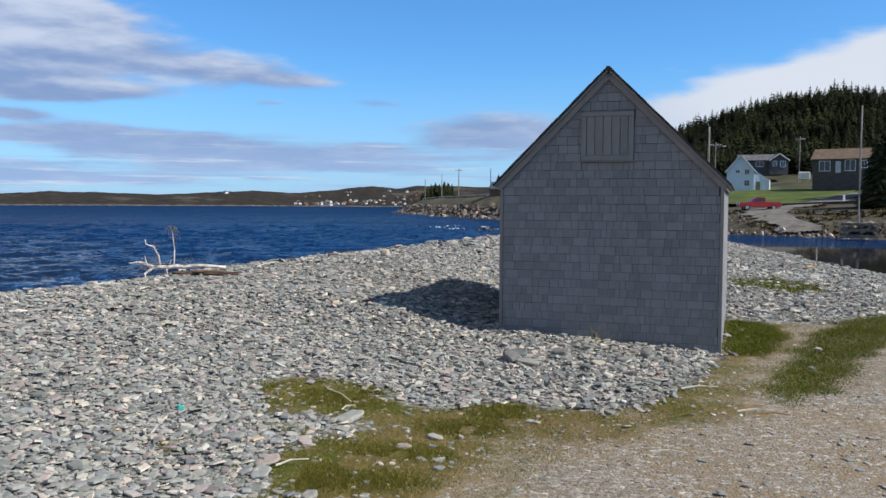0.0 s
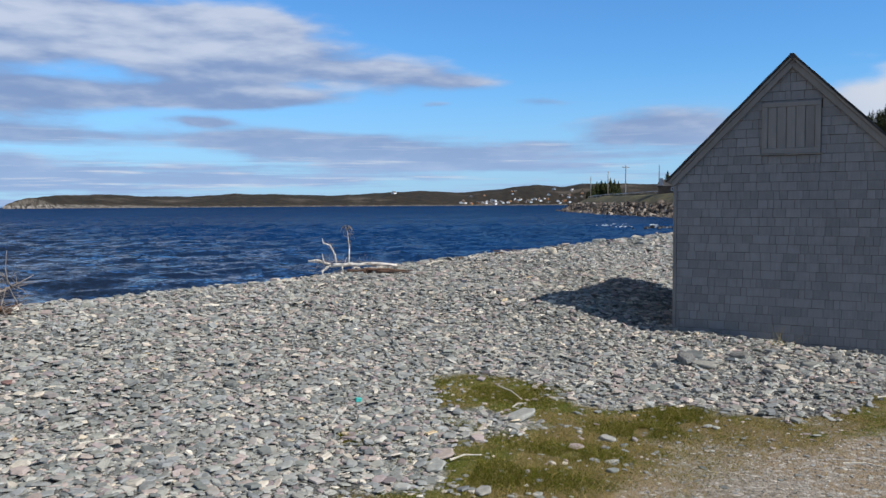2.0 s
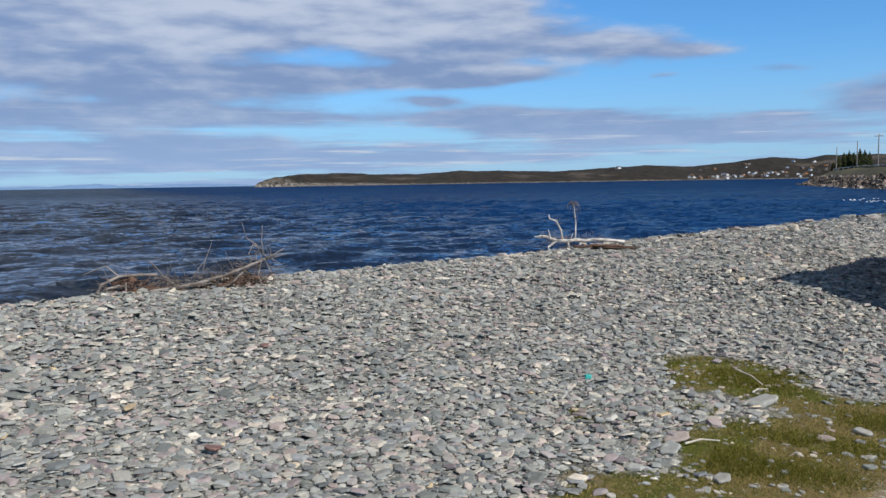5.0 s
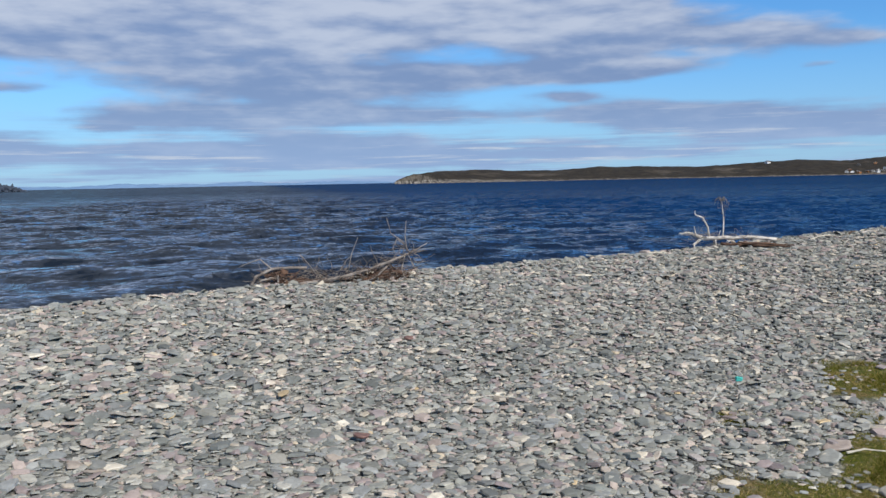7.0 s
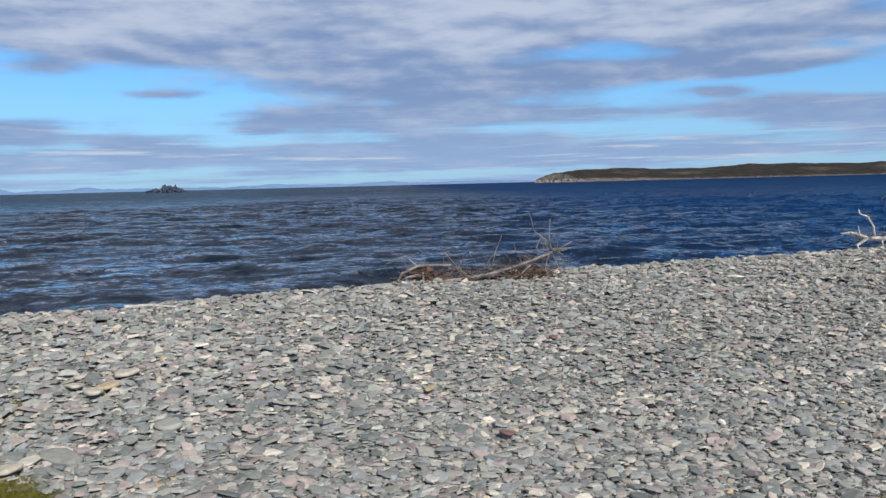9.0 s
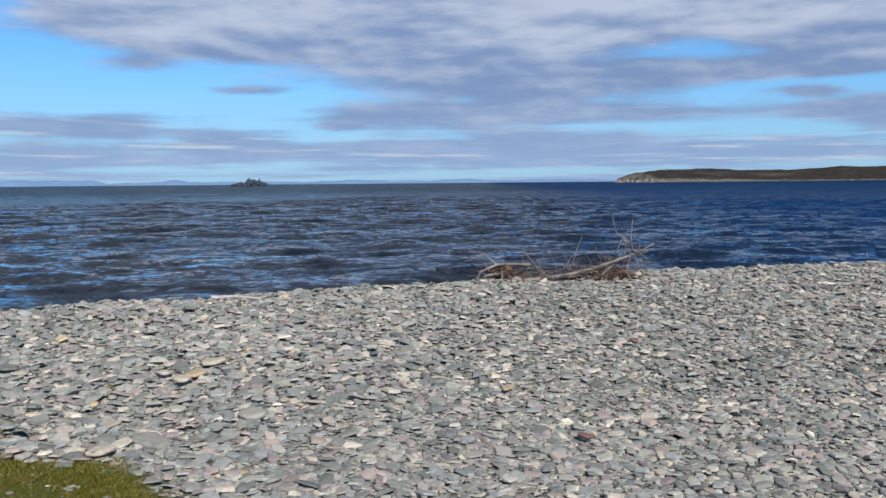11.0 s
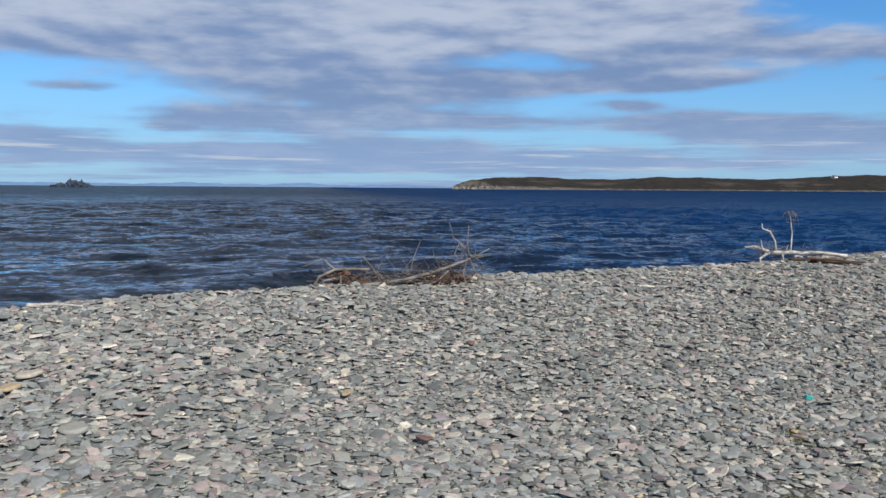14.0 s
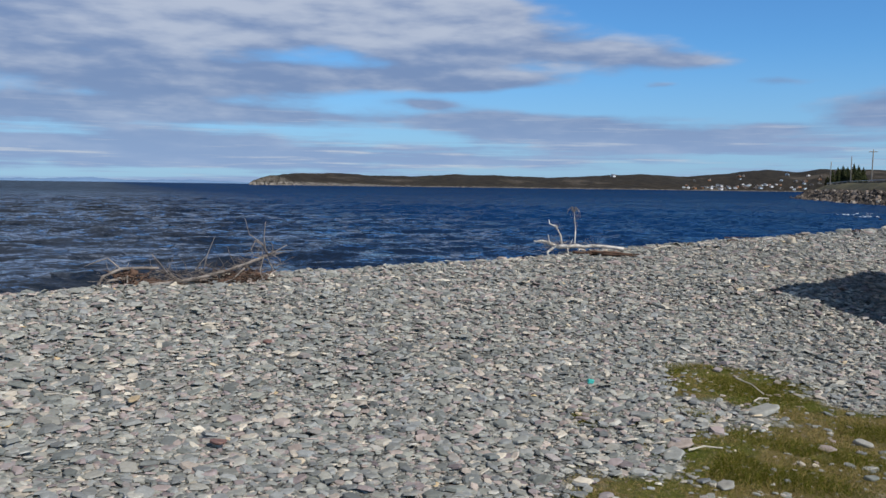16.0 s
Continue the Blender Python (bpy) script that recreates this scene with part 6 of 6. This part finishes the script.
def beach():
    rng = lambda xy: np.hypot(xy[:, 0], xy[:, 1])
    az = lambda xy: np.degrees(np.arctan2(xy[:, 0], xy[:, 1]))
    worn, plain, rough = stone_kinds(6, 30, 1, worn=True), stone_kinds(5, 20, 2, under=False), stone_kinds(4, 16, 5, under=False)
    dice = np.random.RandomState(15)
    xy = scatter(275000, -10.5, 5.5, -1, 14, 11)
    d = signed(xy[:, 0], xy[:, 1], CREST)
    r = rng(xy)
    keep = (d > -1.2) & (r > 4.2) & (r < 13.5) & edge_mix(xy, 12) & shed_free(xy) & (az(xy) > -84) & (az(xy) < 31)
    keep &= dice.rand(len(xy)) < np.interp(r, [6.2, 8.0, 13.0], [0.80, 0.58, 0.40])
    xy, r = xy[keep], r[keep]
    mean = np.interp(az(xy), [-60, -40], [1.18, 1.0]) * np.interp(r, [4.2, 8.0, 13.5], [0.056, 0.060, 0.072])
    size = mean * stone_sizes(len(xy), 1.0, 13)
    near, mid = r < 6.0, (r >= 6.0) & (r < 8.6)
    far = r >= 8.6
    strew("beach_stones", xy[near], size[near], worn, M["stone"], "flat grey slate beach stones with some pink and cream ones", "stones", 14, flat=0.8, tilt=9.5, lift=0.34)
    strew("beach_stones", xy[mid], size[mid], plain, M["stone"], "flat grey slate stones on the open beach", "stones", 18, tilt=10, lift=0.36)
    strew("beach_stones", xy[far], size[far], rough, M["stone"], "flat grey slate stones up to the beach crest", "stones", 17, tilt=12, lift=0.4)
    xy = scatter(108000, -13, 13, 3, 27, 21)
    d = signed(xy[:, 0], xy[:, 1], CREST)
    keep = (d > -1.4) & (rng(xy) >= 13.2) & (rng(xy) < 26) & edge_mix(xy, 22) & shed_free(xy) & ~(inside(xy[:, 0], xy[:, 1], MOSS) & (np.random.RandomState(25).rand(len(xy)) < 0.8)) & (az(xy) > -70) & (az(xy) < 31)
    xy = xy[keep]
    strew("beach_stones", xy, stone_sizes(len(xy), 0.088, 23), rough, M["stone"], "flat grey slate stones farther along the beach", "stones", 24, lift=0.35, tilt=10)
    xy = scatter(42000, -8, 30, 22, 75, 31)
    d = signed(xy[:, 0], xy[:, 1], CREST)
    pd = signed(xy[:, 0], xy[:, 1], POND)
    keep = (d > -2.5) & (pd > -1.5) & (rng(xy) >= 25.5) & (az(xy) < 31)
    xy = xy[keep]
    strew("beach_stones", xy, stone_sizes(len(xy), 0.16, 33), rough, M["stone"], "grey shingle at the far end of the spit", "stones", 34, lift=0.35, tilt=10)
    # loose stones on turf and track
    xy = scatter(2600, -0.6, 6.0, 3.6, 12.5, 46)
    xy = xy[inside(xy[:, 0], xy[:, 1], GREEN) & (signed(xy[:, 0], xy[:, 1], TRACK) > -0.3) & shed_free(xy)]
    strew("track_pebbles", xy, stone_sizes(len(xy), 0.040, 47), plain, M["stone"], "scattered flat pebbles and pale chips on the gravel track", "stones", 48, lift=0.15, tilt=6, flat=0.6)
    xy = scatter(22000, -8, 8, 0.5, 14, 41)
    tr = signed(xy[:, 0], xy[:, 1], TRACK)
    keep = inside(xy[:, 0], xy[:, 1], GREEN) & (rng(xy) > 3) & (rng(xy) < 15) & (np.random.RandomState(45).rand(len(xy)) < 0.5 - 0.47 * step(tr, -0.5, 0.4))
    xy = xy[keep]
    strew("loose_stones", xy, np.where(signed(xy[:, 0], xy[:, 1], TRACK) < -0.4, 1.45, 1.0) * stone_sizes(len(xy), 0.030, 43), worn, M["stone"], "loose slate stones scattered over turf and track", "stones", 44, lift=0.25, tilt=8)
    xy = scatter(40000, -1.0, 8, 3.2, 14, 51)
    trk = signed(xy[:, 0], xy[:, 1], TRACK)
    r = np.random.RandomState(52)
    keep = inside(xy[:, 0], xy[:, 1], GREEN) & (r.rand(len(xy)) < step(trk + 0.4 * wave_noise(xy[:, 0], xy[:, 1], 2.0, 19), -0.8, 0.5)) & (rng(xy) > 3.5)
    xy = xy[keep]
    strew("track_gravel", xy, stone_sizes(len(xy), 0.017, 53), stone_kinds(4, 8, 3, under=False), M["gravel"], "fine crushed gravel of the vehicle track", "gravel", 54, lift=0.2)


beach()


def single_stones():
    """The stones that stand out: large slabs, pale and ochre ones, each a thing of its own."""
    r = random.Random(77)
    meshes = []
    for k in range(9):
        bm = bmesh.new()
        bmesh.ops.create_icosphere(bm, subdivisions=3, radius=0.5)
        wide = r.uniform(0.6, 0.85)
        seedv = Vector((k * 3.7, k * 1.3, 0))
        for v in bm.verts:
            d = v.co.normalized()
            push = 1 + 0.30 * noise.noise(d * 1.3 + seedv) + 0.10 * noise.noise(d * 3.5 + seedv)
            q = d * 0.5 * push
            v.co = Vector((q.x, q.y * wide, max(-0.075, min(0.062 + 0.03 * noise.noise(d * 2.0 + seedv), q.z * 0.42))))
        me = bpy.data.meshes.new("stone")
        bm.to_mesh(me)
        bm.free()
        me.materials.append(M["stone_near"])
        me.shade_smooth()
        meshes.append(me)
    spots = [(-1.55, 6.48, 0.24), (-1.21, 5.81, 0.21), (-1.2, 6.03, 0.2), (-0.72, 7.39, 0.3), (0.02, 7.07, 0.15), (-0.24, 6.73, 0.13), (1.12, 10.54, 0.26), (1.18, 10.01, 0.30),
             (1.66, 10.39, 0.24), (-0.83, 5.51, 0.15), (0.03, 6.18, 0.1), (-2.17, 10.2, 0.17), (-1.77, 9.65, 0.16), (-1.95, 8.4, 0.14), (0.38, 10.94, 0.15), (-5.49, 2.02, 0.26),
             (-5.52, 2.75, 0.24), (-5.74, 2.66, 0.16), (2.36, 10.1, 0.26), (2.0, 9.9, 0.2)]
    while len(spots) < 300:
        x, y = r.uniform(-8.5, 1.5), r.uniform(1.2, 11)
        if math.hypot(x, y) < 4.2 or math.hypot(x, y) > 11 or h1(x, y) > 0.5:
            continue
        if bool(inside(np.array([x]), np.array([y]), GREEN)[0]) or float(signed(np.array([x]), np.array([y]), CREST)[0]) < 0.3 or not bool(shed_free(np.array([[x, y]]))[0]):
            continue
        spots.append((x, y, r.uniform(0.09, 0.15)))
    for x, y, s in spots:
        ob = new("stone", r.choice(meshes))
        ob.matrix_world = pose(x, y, h1(x, y) + s * 0.12, r.uniform(-10, 10), r.uniform(-10, 10), r.uniform(0, 360)) @ Matrix.Diagonal((s, s, s * r.uniform(0.8, 1.5), 1))
        ob.parent = beach_root


def pale_stones():
    """Cream and ochre slabs that catch the eye among the grey ones."""
    r = random.Random(19)
    for x, y, s, mat, label in ((-6.48, 2.55, 0.15, "cream", "flat cream coloured stone among grey slate"), (-6.29, 2.6, 0.19, "cream", "flat cream coloured stone among grey slate"),
                                (-6.33, 2.73, 0.18, "ochre", "flat ochre yellow stone among grey slate"), (-6.51, 2.97, 0.2, "cream", "flat cream coloured stone among grey slate"),
                                (-4.88, 4.62, 0.12, "ochre", "small ochre yellow stone on the beach"), (-5.15, 5.71, 0.09, "cream", "small whitish stone on the beach"),
                                (-4.98, 6.4, 0.12, "maroon", "dull red rounded stone on the beach"), (-3.91, 4.36, 0.14, "maroon", "dull red rounded stone on the beach"),
                                (-1.0, 22.4, 0.36, "cream", "pale round boulder on the beach crest"), (-5.44, 1.69, 0.18, "cream", "flat cream coloured stone among grey slate"), (-4.18, 4.73, 0.09, "cream", "small whitish stone on the beach")):
        bm = bmesh.new()
        bmesh.ops.create_icosphere(bm, subdivisions=3, radius=0.5)
        off = Vector((x * 5, y * 3, 0))
        for v in bm.verts:
            q = v.co.normalized() * 0.5 * (1 + 0.35 * noise.noise(v.co * 2.4 + off) + 0.1 * noise.noise(v.co * 7 + off))
            v.co = Vector((q.x, q.y * 0.7, max(-0.09, min((0.36 if y > 20 else 0.06) + 0.03 * noise.noise(v.co * 5 + off), q.z * (0.85 if y > 20 else 0.5))))) * s
        ob = part("stone", bm, M[mat], smooth=True)
        ob.matrix_world = pose(x, y, h1(x, y) + 0.05, r.uniform(-6, 6), r.uniform(-6, 6), r.uniform(0, 360))
        tagged(ob, label, "stone", "pale and red stones")


pale_stones()


def rocks():
    """Thick broken rocks that stand out of the shingle before the shed."""
    r = random.Random(23)
    for x, y, s in ((1.0, 10.15, 0.26), (1.62, 10.4, 0.23), (2.74, 10.55, 0.22), (1.8, 9.65, 0.16), (0.64, 9.85, 0.16), (2.24, 9.25, 0.14), (2.95, 10.35, 0.14), (-0.2, 10.6, 0.15)):
        bm = bmesh.new()
        bmesh.ops.create_icosphere(bm, subdivisions=2, radius=0.5)
        off = Vector((x * 4, y * 2, 1))
        for v in bm.verts:
            q = v.co.normalized() * (0.5 + 0.3 * noise.noise(v.co * 1.7 + off) + 0.07 * noise.noise(v.co * 6 + off))
            v.co = Vector((max(-0.42, min(0.42, q.x)), max(-0.3, min(0.3, q.y * 0.8)), max(-0.25, min(0.27, q.z * 0.75)))) * s
        ob = part("rock", bm, M["rock"])
        ob.matrix_world = pose(x, y, h1(x, y) + s * 0.2, r.uniform(-15, 15), r.uniform(-15, 15), r.uniform(0, 360))
        tagged(ob, "broken grey rock standing out of the shingle near the shed", "rock", "rocks before the shed")


rocks()
beach_root = empty("pebble_ridge", pose(0, 0, 0), "larger single slate slabs lying on the beach ridge", "stones")
single_stones()


def shore_boulders():
    r = np.random.RandomState(61)
    xy = np.stack([r.uniform(-16, 60, 60000), r.uniform(70, 420, 60000)], -1)
    dm = np.abs(signed(xy[:, 0], xy[:, 1], MAIN + MAIN[:1])) * np.where(inside(xy[:, 0], xy[:, 1], MAIN), 1, -1)
    far = xy[:, 1] > 140
    keep = (dm > -3) & (dm < np.where(far, 3.8, 2.2)) & (r.rand(len(xy)) < np.where(far, 0.9, 0.8))
    xy = xy[keep]
    size = np.where(xy[:, 1] > 140, 0.85, 0.42) * np.exp(r.normal(0, 0.35, len(xy)))
    strew("riprap_boulders", xy, size, stone_kinds(6, 8, 62), M["boulder"], "heaped brown and grey armour rock along the shore", "boulders", 63, lift=0.5, tilt=25, flat=2.6)

    xy = np.stack([r.uniform(36, 66, 9000), r.uniform(78, 112, 9000)], -1)
    dm = np.abs(signed(xy[:, 0], xy[:, 1], MAIN + MAIN[:1])) * np.where(inside(xy[:, 0], xy[:, 1], MAIN), 1, -1)
    xy = xy[(dm > 0.5) & (r.rand(len(xy)) < np.interp(dm, [0, 3, 9, 14], [0.9, 0.5, 0.2, 0.0]))]
    strew("bank_stones", xy, 0.22 * np.exp(r.normal(0, 0.45, len(xy))), stone_kinds(6, 8, 64, under=False), M["boulder"], "brown and grey rubble on the bank across the pond", "rubble", 65, lift=0.3, tilt=25, flat=2.0)


shore_boulders()


def wet_rocks():
    """Dark rocks awash in the shallows off the end of the spit."""
    r = np.random.RandomState(66)
    xy = np.stack([r.normal(9.5, 2.2, 46), r.normal(103, 3.0, 46)], -1)
    strew("wet_rocks", xy, 0.55 * np.exp(r.normal(0, 0.35, 46)), stone_kinds(6, 8, 67), M["wet"], "dark wet rocks awash in the shallows", "rocks", 68, lift=0.1, tilt=15, flat=2.0, low=np.full(46, SEA + 0.02))


wet_rocks()


def grass():
    r = np.random.RandomState(71)
    blobs = [(-1.16, 8.33, 0.42, 0.30), (-0.87, 8.0, 0.36, 0.2), (0.62, 7.85, 0.28, 0.22), (0.28, 7.4, 0.42, 0.22), (-0.83, 5.92, 0.36, 0.22), (-0.45, 5.9, 0.4, 0.2), (-0.97, 5.78, 0.3, 0.15),
             (-0.25, 6.6, 0.5, 0.22), (-4.9, 1.55, 0.5, 0.2), (-5.9, 1.0, 0.8, 0.35), (-6.45, 2.1, 0.10, 0.08), (-5.3, 1.62, 0.3, 0.12), (-7.6, 1.4, 0.5, 0.2), (-1.88, 6.2, 0.22, 0.12), (-1.2, 6.95, 0.2, 0.12), (-0.7, 8.45, 0.3, 0.15), (0.75, 8.1, 0.22, 0.12)]

    def blades(name, xy, tall, mat, label, seed):
        q = np.random.RandomState(seed)
        n = len(xy)
        z = height(xy[:, 0], xy[:, 1])
        a, lean = q.uniform(0, 6.283, n), q.uniform(0.3, 2.4, n)
        hh = tall * q.uniform(0.4, 1.3, n)
        w = q.uniform(0.0012, 0.0028, n)
        ca, sa = np.cos(a), np.sin(a)
        b = q.uniform(0, 6.283, n)
        dx, dy = np.cos(b) * lean * hh, np.sin(b) * lean * hh
        v = np.stack([np.stack([xy[:, 0] - ca * w, xy[:, 1] - sa * w, z - 0.01], -1), np.stack([xy[:, 0] + ca * w, xy[:, 1] + sa * w, z - 0.01], -1),
                      np.stack([xy[:, 0] + dx, xy[:, 1] + dy, z + hh], -1)], 1).reshape(-1, 3)
        lv = np.arange(n * 3)
        ls = np.arange(n) * 3
        me = bpy.data.meshes.new(name)
        me.vertices.add(len(v))
        me.vertices.foreach_set("co", v.ravel())
        me.loops.add(len(lv))
        me.loops.foreach_set("vertex_index", lv.astype(np.int32))
        me.polygons.add(len(ls))
        me.polygons.foreach_set("loop_start", ls.astype(np.int32))
        me.update(calc_edges=True)
        me.materials.append(mat)
        tagged(new(name, me), label, "grass", kind="stuff")

    pts = []
    for x, y, rx, ry in blobs:
        n = int(30000 * min(rx * ry * 4, 2.2)) + 60
        pts.append(np.stack([x + r.normal(0, 0.6, n) * rx, y + r.normal(0, 0.6, n) * ry], -1))
    xy = np.concatenate(pts)
    xy = xy[wave_noise(xy[:, 0], xy[:, 1], 7.0, 23) > -0.35]
    xy = xy[shed_free(xy)]
    def within(poly, n, seed, fray):
        q = np.random.RandomState(seed)
        px, py = zip(*poly)
        p = np.stack([q.uniform(min(px) - fray, max(px) + fray, n), q.uniform(min(py) - fray, max(py) + fray, n)], -1)
        d = np.abs(signed(p[:, 0], p[:, 1], poly + poly[:1])) * np.where(inside(p[:, 0], p[:, 1], poly), 1, -1)
        d = d + 0.5 * fray * wave_noise(p[:, 0], p[:, 1], 5.0, seed)
        return p[q.rand(n) < step(d, -fray, fray)]

    strip = np.concatenate([within(SIDE_GRASS, 70000, 81, 0.16), within(VERGE, 330000, 82, 0.22), within(MOSS, 60000, 83, 0.7)])
    strip = strip[shed_free(strip)]
    blades("grass_strip", strip, 0.05, M["lush"], "lush green grass strip along the track beside the shed", 76)
    blades("grass_tufts", xy, 0.028, M["grass"], "short green grass tufts at the edge of the stones", 72)
    xy = scatter(420000, -7, 8, 1.2, 14, 73)
    trk = signed(xy[:, 0], xy[:, 1], TRACK)
    keep = inside(xy[:, 0], xy[:, 1], GREEN) & (r.rand(len(xy)) < 0.8 * (1 - step(trk + 0.5 * wave_noise(xy[:, 0], xy[:, 1], 2.4, 18), -0.5, 1.0)) + 0.02) & shed_free(xy) & (np.hypot(xy[:, 0], xy[:, 1]) > 3.3)
    more = scatter(230000, -2.2, 2.6, 4.4, 9.0, 78)
    edge = into(more[:, 0], more[:, 1], GREEN) + 0.1 * wave_noise(more[:, 0], more[:, 1], 5.0, 79)
    lane = signed(more[:, 0], more[:, 1], TRACK) + 0.6 * wave_noise(more[:, 0], more[:, 1], 2.2, 77)
    more = more[(edge > 0) & (r.rand(len(more)) < 0.9 * (1 - step(lane, -0.9, 0.5)) * (0.25 + 0.75 * step(wave_noise(more[:, 0], more[:, 1], 5.5, 76), -0.5, 0.3)))]
    blades("turf_grass", more, 0.02, M["turf_blade"], "short mixed green and straw-coloured turf grass", 77)
    blades("dry_grass", xy[keep], 0.018, M["turf_blade"], "thin dry yellow grass between stones and track", 74)
    xy = np.stack([2.35 + r.normal(0, 0.06, 40), 11.5 + r.normal(0, 0.05, 40)], -1)
    blades("dead_stalks", xy, 0.34, M["dry"], "dead grass stalks standing against the shed wall", 75)


grass()
